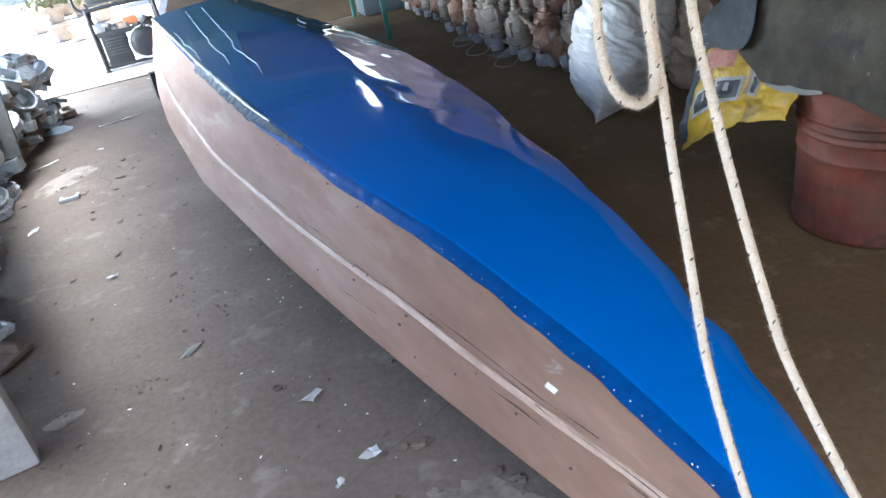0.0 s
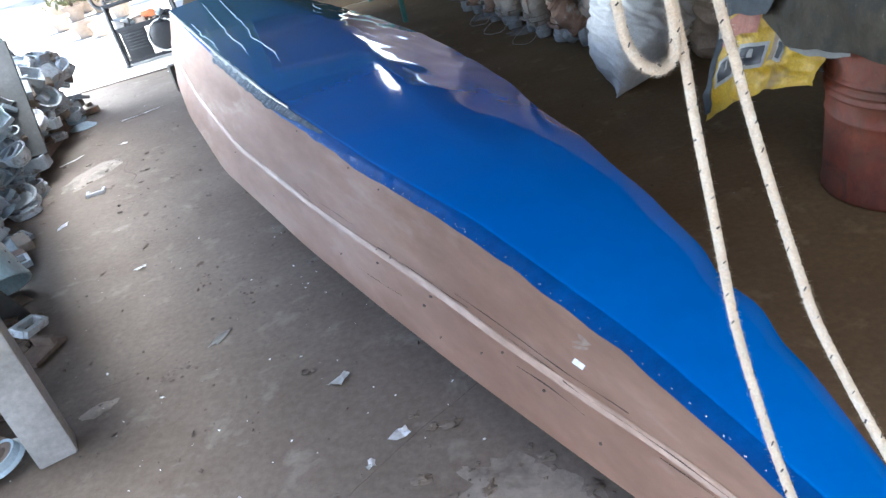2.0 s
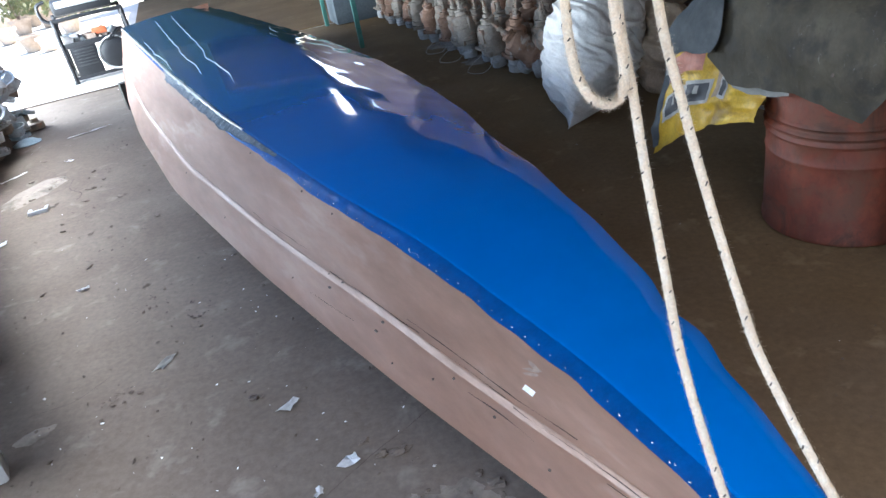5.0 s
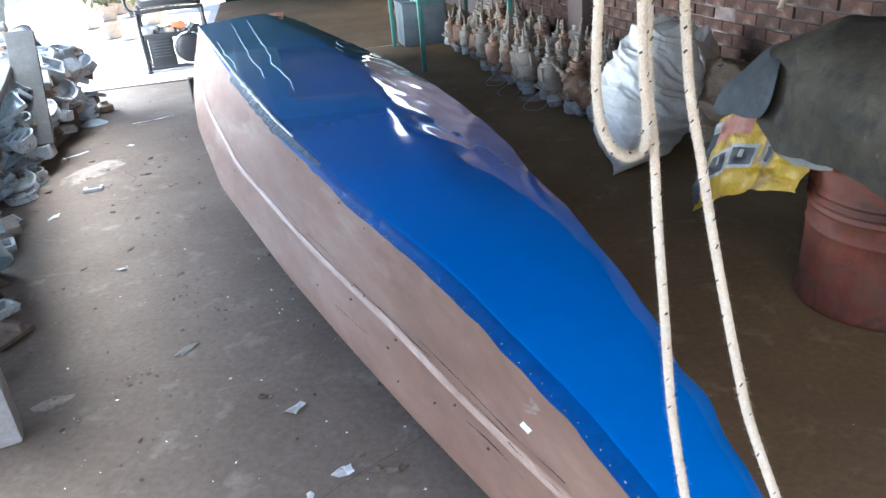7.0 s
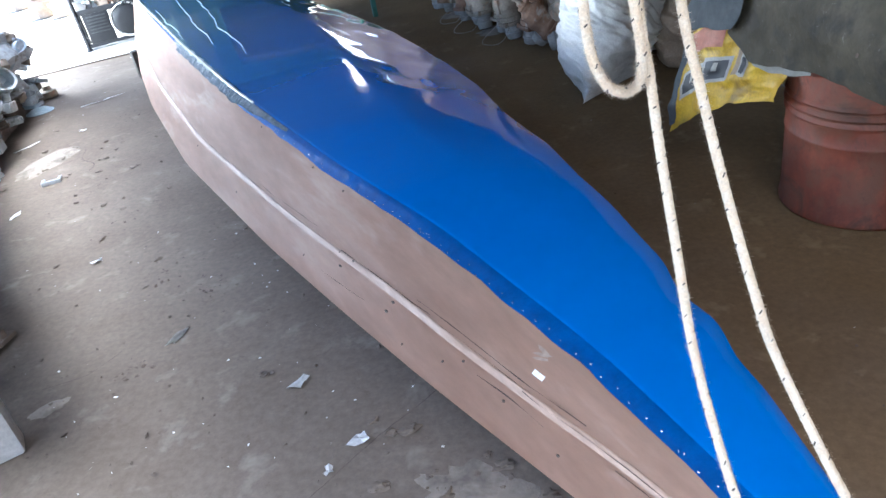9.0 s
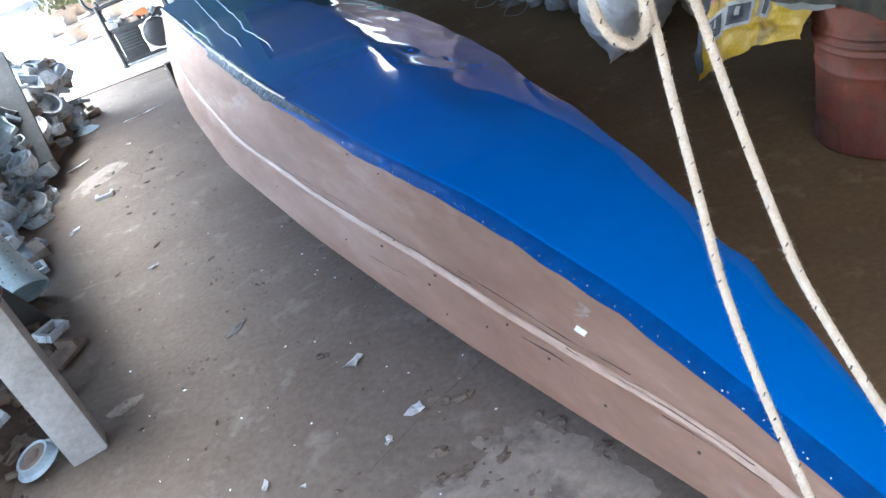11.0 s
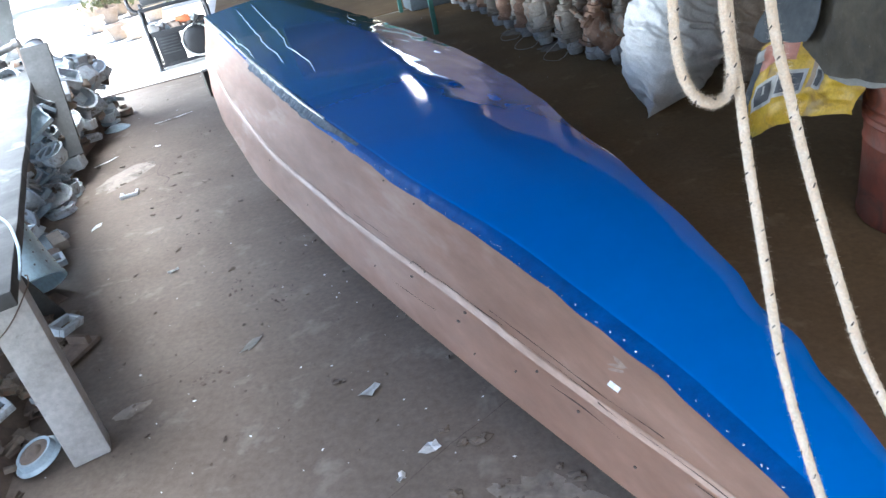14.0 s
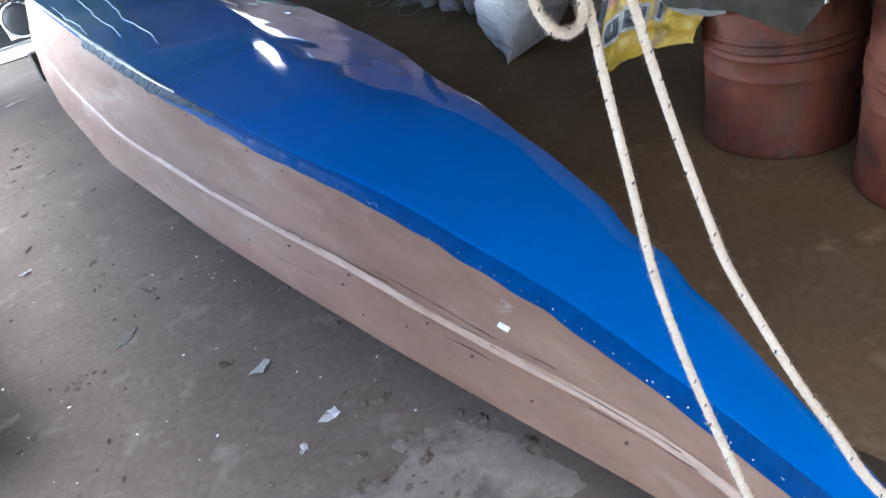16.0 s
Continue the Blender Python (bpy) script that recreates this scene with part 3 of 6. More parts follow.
for s in span(240):
    left, right, top, flare, rail = station(s)
    row = []
    ragged = 0.006 * noise.noise((s * 3.1, 0, 2)) + 0.004 * noise.noise((s * 9, 1, 2))
    turn = lerp_table(((-1.1, 0.42), (1.2, 0.44), (2.5, 0.50), (3.5, 0.62), (4.4, 0.70), (7.3, 0.72)), s, 1)
    row.append(side_point(s, -1, 0.02, 0.006))
    m = 84
    for j in range(m + 1):
        q = j / m
        x = -left + (left + right) * q
        near = min(1.0, max(0.0, (1.9 - s) / 0.7))
        crown = 0.012 * (1 - 0.7 * near) * (1 - (2 * q - 1) ** 2)
        u = max(0.0, (q - turn) / (1 - turn))
        bend = u * u / (u + 0.15) * 1.15
        roll = -0.080 * (bend + (u ** 7 - bend) * near) * sag(s)
        loose = max(0.0, (q - turn + 0.05) / (1 - turn))
        wave = 0.0014 * noise.noise((x * 3, s * 0.9, 0.3)) + loose * (0.007 * (1 - 0.65 * near) * noise.noise((x * 6, s * 3.0, 4)) + (0.0030 + 0.0022 * min(1, max(0, s - 2.4))) * noise.noise((x * 11, s * 5.0, 8)) * min(1, max(0, s - 1.3)) + 0.0022 * noise.noise((x * 19, s * 8, 14)) * min(1, max(0, s - 1.5)))
        y = far_end(s, x)
        row.append(Vector((x, y, top + 0.004 + crown + roll + wave)))
    rim = row[-1]
    for out, drop_ in ((0.001, 0.010), (-0.004, 0.5 * FLAP), (-0.010, FLAP * 1.2 + ragged)):
        row.append(Vector((rim.x + out, far_end(s, rim.x), rim.z - drop_)))
    rows.append(row)
sheet(bm, rows)
# fold over the far end
end = rows[-1]
sheet(bm, [end, [p + Vector((0, 0.006, -0.05)) for p in end]])
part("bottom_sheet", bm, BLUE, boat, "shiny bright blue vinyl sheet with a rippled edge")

# pale crease lines in the sheet towards the far end
for line in (((-0.02, 6.95), (-0.076, 5.94), (-0.117, 5.15), (-0.141, 4.69), (-0.182, 4.41), (-0.171, 4.11), (-0.164, 3.80), (-0.185, 3.56)),
             ((-0.184, 6.86), (-0.235, 5.80), (-0.256, 5.22), (-0.276, 4.84), (-0.284, 4.44), (-0.291, 4.10), (-0.295, 3.98)),
             ((-0.428, 5.82), (-0.428, 5.12), (-0.416, 4.76), (-0.43, 4.36)),
             ((0.395, 4.62), (0.40, 4.80), (0.43, 4.98))):
    rows = []
    path = glide([(x, y, 0) for x, y in line], 10)
    for k, p in enumerate(path):
        x = p.x + 0.012 * noise.noise((p.y * 4.0, line[0][0] * 9, 1)) + 0.005 * noise.noise((p.y * 13, line[0][0], 2))
        left, right, top, flare, rail = station(p.y)
        q = (x + left) / (left + right)
        z = top + 0.0052 + 0.012 * (1 - (2 * q - 1) ** 2) + 0.0014 * noise.noise((x * 3, p.y * 0.9, 0.3))
        w = 0.0030 * min(1.0, 4.0 * k / len(path), 4.0 * (len(path) - 1 - k) / len(path)) * (0.55 + 0.9 * abs(noise.noise((p.y * 5, x, 7)))) + 0.0004
        rows.append([Vector((x - w, p.y, z)), Vector((x, p.y, z + 0.0035)), Vector((x + w, p.y, z))])
    bm = bmesh.new()
    sheet(bm, rows)
    part("crease", bm, CREASE, boat, "thin pale stress crease in the sheet")

# its stapled edge strip down the near hand, the flap's shade put into the colour
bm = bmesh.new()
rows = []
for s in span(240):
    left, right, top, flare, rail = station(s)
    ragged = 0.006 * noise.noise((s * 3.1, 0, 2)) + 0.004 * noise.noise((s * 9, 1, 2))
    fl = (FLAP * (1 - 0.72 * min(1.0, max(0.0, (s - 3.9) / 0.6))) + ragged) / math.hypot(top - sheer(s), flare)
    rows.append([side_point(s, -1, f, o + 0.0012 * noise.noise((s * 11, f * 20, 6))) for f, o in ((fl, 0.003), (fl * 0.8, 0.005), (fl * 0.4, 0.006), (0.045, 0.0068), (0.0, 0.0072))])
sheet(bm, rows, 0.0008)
part("edge_strip", bm, SHADEDBLUE, boat, "stapled edge of the blue sheet, its shade put into a darker colour")

# plywood sides: an upper and a lower plank each hand
for hand in (-1, 1):
    for name, f0, f1, o in (("upper_plank", 0.0, None, 0.0), ("lower_plank", None, 1.0, 0.004)):
        bm = bmesh.new()
        rows = []
        for s in span(130):
            rail = station(s)[4]
            g0, g1 = (f0 if hand < 0 else 0.28, rail + 0.01) if f1 is None else (rail - 0.01, f1)
            rows.append([side_point(s, hand, g0 + (g1 - g0) * k / 5, o + 0.002 * noise.noise((s * 1.1, k * 0.3, hand))) for k in range(6)])
        sheet(bm, rows)
        faces = list(bm.faces)
        bmesh.ops.solidify(bm, geom=faces, thickness=-0.010 * hand)
        bmesh.ops.recalc_face_normals(bm, faces=list(bm.faces))
        part(name, bm, PLY, boat)
    # the batten over the joint, half round and worn
    bm = bmesh.new()
    rows = []
    for s in span(160):
        left, right, top, flare, rail = station(s)
        wide = (0.0185 + 0.002 * noise.noise((s * 2.1, 4, hand))) / math.hypot(top - sheer(s), flare)
        prof = ((-1.62, 0.0024), (-1.55, 0.0044), (-0.9, 0.0050), (-0.3, 0.0053), (0.30, 0.0056), (0.38, 0.0036))
        low_ = 0.35 * min(1.0, max(0.0, (0.9 - s) / 0.6))
        rows.append([side_point(s, hand, rail + 0.5 * wide * (u + low_), o + 0.0015 * noise.noise((s * 6, u, hand))) for u, o in prof])
    sheet(bm, rows)
    bmesh.ops.recalc_face_normals(bm, faces=list(bm.faces))
    part("rail", bm, BATTEN, boat, "pale worn wooden batten along the side")
    # dark open seams and splits above and below the batten
    for path, w in ((((2.15, 0.60), (2.0, 0.595), (1.78, 0.57), (1.6, 0.56)), 0.0016), (((1.40, 0.605), (1.2, 0.595), (1.0, 0.59), (0.87, 0.575)), 0.0018),
                    (((0.95, 0.545), (0.74, 0.53), (0.51, 0.53), (0.43, 0.52), (0.28, 0.485)), 0.0022), (((0.87, 0.60), (0.68, 0.575), (0.52, 0.575), (0.41, 0.585), (0.245, 0.545), (0.084, 0.515), (-0.1, 0.50)), 0.0024),
                    (((1.40, 0.845), (1.25, 0.83), (1.12, 0.81)), 0.0016), (((0.60, 0.705), (0.52, 0.69), (0.42, 0.69), (0.36, 0.70)), 0.0026), (((0.16, 0.60), (0.05, 0.58), (-0.1, 0.56)), 0.0018)):
        bm = bmesh.new()
        rows = []
        for k, p in enumerate(glide([(s, f, 0) for s, f in path], 14)):
            s, f = p.x, p.y + 0.003 * noise.noise((p.x * 14, w * 999, 3))
            left, right, top, flare, rail = station(s)
            ww = w * max(0.10, 0.6 + 1.4 * noise.noise((s * 9, path[0][1] * 7, 2))) / math.hypot(top - sheer(s), flare)
            o = 0.0026 if f < rail - 0.03 else 0.0066
            rows.append([side_point(s, hand, f - ww / 2, o), side_point(s, hand, f + ww / 2, o)])
        sheet(bm, rows, 0.0006)
        bmesh.ops.recalc_face_normals(bm, faces=list(bm.faces))
        part("seam", bm, SEAM, boat, "dark open plank seam")
# gunwale strip inside the lower edge
for hand in (-1, 1):
    bm = bmesh.new()
    rows = []
    for s in span(90):
        p = side_point(s, hand, 1.0)
        c = Vector((p.x - 0.07 * hand, p.y, p.z + 0.016))
        rows.append([c + Vector((hand * 0.006, 0, -0.010)), c + Vector((hand * 0.004, 0, 0.018)), c + Vector((-hand * 0.014, 0, 0.018)), c + Vector((-hand * 0.014, 0, -0.014)), c + Vector((hand * 0.006, 0, -0.010))])
    sheet(bm, rows)
    bmesh.ops.recalc_face_normals(bm, faces=list(bm.faces))
    part("gunwale", bm, BATTEN, boat)
# transom at the far end
bm = bmesh.new()
low = [side_point(S1, h, f) for h, f in ((-1, 1.0), (-1, 0.5), (-1, 0.0))] + [side_point(S1, h, f) for h, f in ((1, 0.0), (1, 0.5), (1, 1.0))]
vs = [bm.verts.new(p + Vector((0, -0.004, 0))) for p in low]
bmesh.ops.solidify(bm, geom=[bm.faces.new(vs)], thickness=0.02)
bmesh.ops.recalc_face_normals(bm, faces=list(bm.faces))
part("transom", bm, PLY, boat)
# hull bottom plank under the sheet
bm = bmesh.new()
rows = []
for s in span(60):
    left, right, top, flare, rail = station(s)
    rows.append([Vector((x, far_end(s, x), top - 0.10)) for x in (-left * 0.9, 0, right * 0.9)])
sheet(bm, rows, 0.01)
part("bottom_plank", bm, PLY, boat)

# crinkled film left on the flap towards the far end
bm = bmesh.new()
rows = []
for s in span(620, 2.25, 4.45):
    left, right, top, flare, rail = station(s)
    k = min(1.0, 0.25 + (s - 2.25) / 0.9, (4.45 - s) / 0.25)
    deep = (0.042 + 0.010 * noise.noise((s * 7, 3, 1))) / math.hypot(top - sheer(s), flare)
    pleat = noise.noise((s * 30, 0, 2)) + 0.6 * noise.noise((s * 66, 1, 2))
    row = []
    for j in range(7):
        o = 0.0095 + (0.007 * pleat + 0.004) * (0.35 + 0.65 * j / 6) + 0.0025 * noise.noise((s * 40, j * 0.5, 7))
        row.append(side_point(s + 0.01 * j / 6 * pleat, -1, deep * k * j / 6, max(0.0078, o)))
    rows.append(row)
sheet(bm, rows, 0.0008)
part("film_strip", bm, FILM, boat, "crinkled clear film strip along the sheet's edge")
bm = bmesh.new()
rows = []
for s in span(400, 2.7, 7.2):
    k = min(1.0, (s - 2.7) / 0.9, max(0.35, abs(4.9 - s) - 0.1))
    w = 0.55 + 1.3 * noise.noise((s * 9, 1, 1)) + 0.7 * noise.noise((s * 27, 1, 5))
    rows.append([side_point(s, -1, 0.0, 0.004) + Vector((0.007 * k * max(0.1, w), 0, 0.0075)), side_point(s, -1, 0.0, 0.011) + Vector((0, 0, 0.006 + 0.002 * noise.noise((s * 30, 0, 0)))),
                 side_point(s, -1, 0.028 * k * max(0.1, w) + 0.002, 0.0125 + 0.003 * noise.noise((s * 40, 2, 0)))])
sheet(bm, rows, 0.001)
part("film_edge", bm, PLASTICBAG, boat, "white curled edge of the film")

# glints on the film's folds, painted as thin white slivers
bm = bmesh.new()
rf = random.Random(9)
s = 2.5
while s < 4.4:
    left, right, top, flare, rail = station(s)
    deep = 0.040 / math.hypot(top - sheer(s), flare) * min(1.0, 0.3 + (s - 2.3))
    w, lean, f1 = rf.uniform(0.002, 0.007) * (1.6 if s > 3.5 else 1.0), rf.uniform(-0.012, 0.012), deep * rf.uniform(0.5, 1.05)
    rows = [[side_point(s + lean * k / 4 + w * (1 - 0.6 * k / 4) * e, -1, f1 * k / 4, 0.0205) for e in (-0.5, 0.5)] for k in range(5)]
    sheet(bm, rows, 0.0006)
    s += rf.uniform(0.012, 0.045) * (0.7 if s > 3.5 else 1.0)
tagged(part("film_fold", bm, PLASTICBAG, boat, "white slivers for the glints on the crinkled film's folds"), kind="stuff")

# staples
bm = bmesh.new()
lathe(bm, [(0.0, 0.0012), (0.0016, 0.0010), (0.0024, 0.0005), (0.0026, 0.0)], 8)
staple = part("staple", bm, STEEL, boat)
first, s, k = True, -0.7, 0
rng = random.Random(4)
while s < 2.6:
    left, right, top, flare, rail = station(s)
    f = (FLAP - 0.012 + 0.005 * rng.uniform(-1, 1)) / math.hypot(top - sheer(s), flare)
    p = side_point(s, -1, f, 0.0058)
    q = side_point(s + 0.02, -1, f, 0.0058)
    r = side_point(s, -1, f + 0.03, 0.0058)
    y = (q - p).normalized()
    z = (r - p).cross(y).normalized()
    if z.x > 0:
        z = -z
    m = Matrix((y.cross(z), y, z)).transposed().to_4x4()
    m.translation = p
    m = m @ pose(0, 0, 0, 0, 0, rng.uniform(-45, 15)) @ Matrix.Diagonal((rng.uniform(0.5, 0.75), rng.uniform(0.8, 1.5), 1, 1))
    if first:
        ob, first = staple, False
    else:
        ob = new("staple", staple.data)
        ob.parent = boat
    ob.matrix_basis = m
    k += 1
    s += rng.choice((0.045, 0.05, 0.055, 0.06, 0.012)) * (1 if s < 1.8 else 1.1)


def on_side(s, f, out, spin=0.0):
    """A pose lying on the near hand's side."""
    p, q, r = side_point(s, -1, f, out), side_point(s + 0.02, -1, f, out), side_point(s, -1, f + 0.03, out)
    y = (q - p).normalized()
    z = (r - p).cross(y).normalized()
    if z.x > 0:
        z = -z
    m = Matrix((y.cross(z), y, z)).transposed().to_4x4()
    m.translation = p
    return m @ pose(0, 0, 0, 0, 0, spin)


# white sticker and old filler smudges on the side
bm = bmesh.new()
box(bm, (0, 0, 0), (0.014, 0.038, 0.001))
part("sticker", bm, WHITE, boat, "small white paper sticker").matrix_basis = on_side(0.465, 0.415, 0.003, 0)
for s, f, w, h in ((0.500, 0.275, 0.05, 0.06), (0.35, 0.655, 0.045, 0.055)):
    for k in range(3):
        bm = bmesh.new()
        pts = [(w * (0.5 + 0.2 * rng.random()) * math.cos(t * math.pi / 5), h * (0.4 + 0.15 * rng.random()) * math.sin(t * math.pi / 5)) for t in range(10)]
        vs = [bm.verts.new((x * 0.16 + (k - 1) * 0.010, y * rng.uniform(0.6, 1.1), 0)) for x, y in pts]
        bmesh.ops.solidify(bm, geom=[bm.faces.new(vs)], thickness=0.0005)
        part("filler_smear", bm, SCUFF, boat, "pale smear of dried filler").matrix_basis = on_side(s + rng.uniform(-0.006, 0.006), f, 0.0025, 10 + rng.uniform(-14, 14))
# dark nail heads and knots
bm = bmesh.new()
lathe(bm, [(0.0, 0.0012), (0.003, 0.001), (0.0042, 0.0)], 10)
nail = part("nail_head", bm, SEAM, boat)
spots = [(1.009, 0.77), (1.016, 0.68), (0.862, 0.895), (0.715, 0.795), (0.665, 0.69), (1.394, 0.625), (1.303, 0.615), (1.548, 0.845), (1.884, 0.15), (0.287, 0.81), (0.49, 0.74), (2.48, 0.14), (1.338, 0.715), (0.05, 0.70), (1.62, 0.17), (3.0, 0.75), (2.3, 0.83)]
for k, (s, f) in enumerate(spots):
    ob = nail if k == 0 else new("nail_head", nail.data)
    ob.parent = boat
    ob.matrix_basis = on_side(s, f, 0.0045) @ Matrix.Diagonal((1, rng.uniform(0.8, 2.6), 1, 1))

# blocks the boat rests on
for s, x, w in ((6.62, -0.60, 0.24), (6.7, 0.42, 0.16), (-0.3, -0.02, 0.34), (2.9, 0.05, 0.8)):
    bm = bmesh.new()
    box(bm, (0, 0, 0), (w, 0.10, sheer(s) - 0.006), bevel=0.006)
    blk = part("wood_block", bm, BEAM)
    blk.matrix_world = BOAT @ pose(x, far_end(s, x), sheer(s) / 2 - 0.002, 0, 0, 8)
    tagged(blk, "dark timber block under the upturned boat", "block", group="blocks under the boat")

# ---------------------------------------------------------------- the rope hanging from the roof beam
rope = thing("rope", pose(0.34, 1.2, 0), "thick off-white braided rope hanging in a loose sling round the hull", "rope")
TOP = 2.46


def rope_part(name, pts):
    path = glide([Vector(p) - Vector((0.34, 1.2, 0)) for p in pts], 40)
    bm = bmesh.new()
    tube(bm, path, 0.0083, n=18, lobes=3, pitch=0.055)
    ob = part(name, bm, ROPE, rope)
    fr = frames_along(path)
    # dark tracer threads woven in
    bm = bmesh.new()
    hairs = bmesh.new()
    gone, nxt, side = 0.0, 0.0, 0
    for i in range(1, len(path)):
        gone += (path[i] - path[i - 1]).length
        p, x, y = fr[i]
        if gone >= nxt:
            nxt += rng.uniform(0.006, 0.030)
            side += 1
            ang = side * 2.2 + rng.uniform(-0.5, 0.5)
            d = (path[i] - path[i - 1]).normalized()
            w, long_ = rng.uniform(0.0007, 0.0020), rng.uniform(0.0006, 0.0018)
            line = []
            for step in range(-2, 3):
                t = ang + step * 0.16
                line.append(p + d * step * long_ + 0.0085 * (math.cos(t) * x + math.sin(t) * y))
            tube(bm, line, w, n=5)
        for _ in range(17):
            t = rng.uniform(0, 6.28)
            o = (math.cos(t) * x + math.sin(t) * y)
            a0 = p + 0.0083 * o
            tip = a0 + o * rng.uniform(0.001, 0.009) + Vector((rng.uniform(-1, 1), rng.uniform(-1, 1), rng.uniform(-1, 1))) * 0.0025
            w = x * 0.0007
            hairs.faces.new([hairs.verts.new(a0 - w), hairs.verts.new(a0 + w), hairs.verts.new(tip)])
    tagged(part("tracer_thread", bm, DARK, ob, "dark flecked tracer thread"), kind="stuff")
    tagged(part("fuzz", hairs, ROPE, ob, smooth=False), kind="stuff")


# near strand, far strand, and the hanging bight of the knot
rope_part("strand", [(0.300, 1.2, TOP), (0.300, 1.2, 1.6), (0.306, 1.2, 1.25), (0.322, 1.195, 1.10), (0.327, 1.158, 0.98), (0.336, 1.10, 0.82),
                     (0.346, 1.04, 0.655), (0.360, 0.968, 0.53), (0.374, 0.882, 0.43), (0.391, 0.772, 0.33), (0.415, 0.67, 0.20), (0.44, 0.60, 0.07), (0.47, 0.52, 0.012)])
rope_part("strand", [(0.330, 1.2, TOP), (0.345, 1.2, 1.6), (0.370, 1.2, 1.25), (0.404, 1.186, 1.065), (0.430, 1.13, 0.90), (0.458, 1.05, 0.73), (0.478, 1.0, 0.635),
                     (0.524, 0.868, 0.49), (0.543, 0.77, 0.44), (0.558, 0.677, 0.40), (0.62, 0.60, 0.345), (0.74, 0.60, 0.24), (0.88, 0.66, 0.10), (0.98, 0.72, 0.012)])
rope_part("bight", [(0.262, 1.205, TOP), (0.240, 1.205, 1.7), (0.222, 1.2, 1.30), (0.225, 1.197, 1.175), (0.244, 1.19, 1.112), (0.276, 1.186, 1.088), (0.302, 1.182, 1.105), (0.305, 1.18, 1.16), (0.292, 1.182, 1.30), (0.283, 1.19, 1.7), (0.285, 1.195, TOP)])
bm = bmesh.new()
for k in range(5):
    ring = [(0.295 - 0.34 + 0.05 * math.cos(t * 0.4), 0.012 * (k - 2), TOP + 0.06 + 0.10 * math.sin(t * 0.4)) for t in range(17)]
    tube(bm, ring[:16] + [ring[0]], 0.0112, n=10)
part("knot", bm, ROPE, rope)

# ---------------------------------------------------------------- right-hand side: drums, tarpaulin, sacks


def drum(m, label, tilt=0.0):
    t = thing("oil_drum", m, label, "drum", group="oil drums by the brick wall")
    prof = [(0.0, 0.012), (0.272, 0.012), (0.279, 0.0), (0.288, 0.003), (0.289, 0.018), (0.284, 0.026), (0.283, 0.27)]
    for z, r in ((0.315, 0.2875), (0.395, 0.2915), (0.425, 0.2935), (0.457, 0.2925), (0.655, 0.2925), (0.687, 0.2935), (0.717, 0.2910)):
        prof += [(0.2835, z - 0.012), (0.5 * (r + 0.2835), z - 0.007), (r, z), (0.5 * (r + 0.2835), z + 0.007), (0.2835, z + 0.012)]
    prof += [(0.283, 0.85), (0.284, 0.862), (0.289, 0.868), (0.289, 0.88), (0.281, 0.884), (0.277, 0.872), (0.0, 0.868)]
    bm = bmesh.new()
    lathe(bm, prof, 64)
    for v in bm.verts:
        v.co += wob(v.co, 5.0, 0.0035, 2.0 + tilt) * (1 if v.co.z > 0.05 else 0.3)
    part("drum_body", bm, DRUM, t)
    for x, r in ((0.19, 0.032), (-0.2, 0.018)):
        bm = bmesh.new()
        lathe(bm, [(r, 0.868), (r, 0.882), (r * 0.8, 0.884), (r * 0.8, 0.876), (0, 0.876)], 16, Matrix.Translation((x, 0, 0)))
        part("bung", bm, RUST, t)
    return t


drum(at(2.205, 1.95), "red-brown steel oil drum with rust stains, half under the tarpaulin")
drum(at(2.24, 1.27, 0, 0, 0, 40), "red-brown steel oil drum standing beside another drum", 3.0)

# grey tarpaulin over the drums
tarp = thing("tarpaulin", at(2.2, 1.9, 0), "stained grey-brown tarpaulin draped over the oil drums", "tarpaulin")
# its shape by stations along the wall: the fold at the top, the rim of the drum, the hem, each as b, a, z
FOLDS = [
    (0.00, (2.00, 2.42, 0.93), (1.89, 2.27, 0.85), (1.855, 2.31, 0.665)),
    (0.14, (2.08, 2.32, 0.98), (1.875, 2.12, 0.87), (1.855, 2.17, 0.585)),
    (0.34, (2.13, 2.24, 1.02), (1.875, 1.95, 0.885), (1.855, 1.88, 0.60)),
    (0.60, (2.17, 1.95, 1.02), (1.875, 1.72, 0.885), (1.855, 1.68, 0.585)),
    (0.70, (2.20, 1.78, 1.01), (1.875, 1.60, 0.885), (1.855, 1.585, 0.565)),
    (0.84, (2.20, 1.62, 1.00), (1.875, 1.51, 0.90), (1.855, 1.49, 0.70)),
    (1.00, (2.20, 1.45, 1.00), (1.875, 1.41, 0.91), (1.86, 1.405, 0.85)),
]


def fold_point(u, k):
    for one, two in zip(FOLDS, FOLDS[1:]):
        if u <= two[0] + 1e-9:
            return Vector(one[k]).lerp(Vector(two[k]), (u - one[0]) / (two[0] - one[0]))


def drape(u, v, out=0.0):
    """u along the hem, v 0 at the wall, 1 at the hem."""
    top, rim, hem = (fold_point(u, k) for k in (1, 2, 3))
    line = [Vector((3.02, top.y + 0.1, 0.95)), Vector((2.6, top.y + 0.05, 0.965)), top, rim, hem]
    line = glide(line, 12)
    k = min(len(line) - 1.001, v * (len(line) - 1))
    p = line[int(k)].lerp(line[int(k) + 1], k - int(k))
    fade = 0.35 + 0.65 * min(1.0, abs(p.z - 0.885) * 8)
    w = wob(p, 3.2, 0.030, 1.0) * fade + wob(p, 9.0, 0.018, 4.0) * fade + wob(p, 21.0, 0.007, 2.0)
    return Vector((p.x - abs(w.x) * 0.8 - out, p.y + w.y * 0.4, p.z + w.z * 0.6)) - Vector((2.2, 1.9, 0))


bm = bmesh.new()
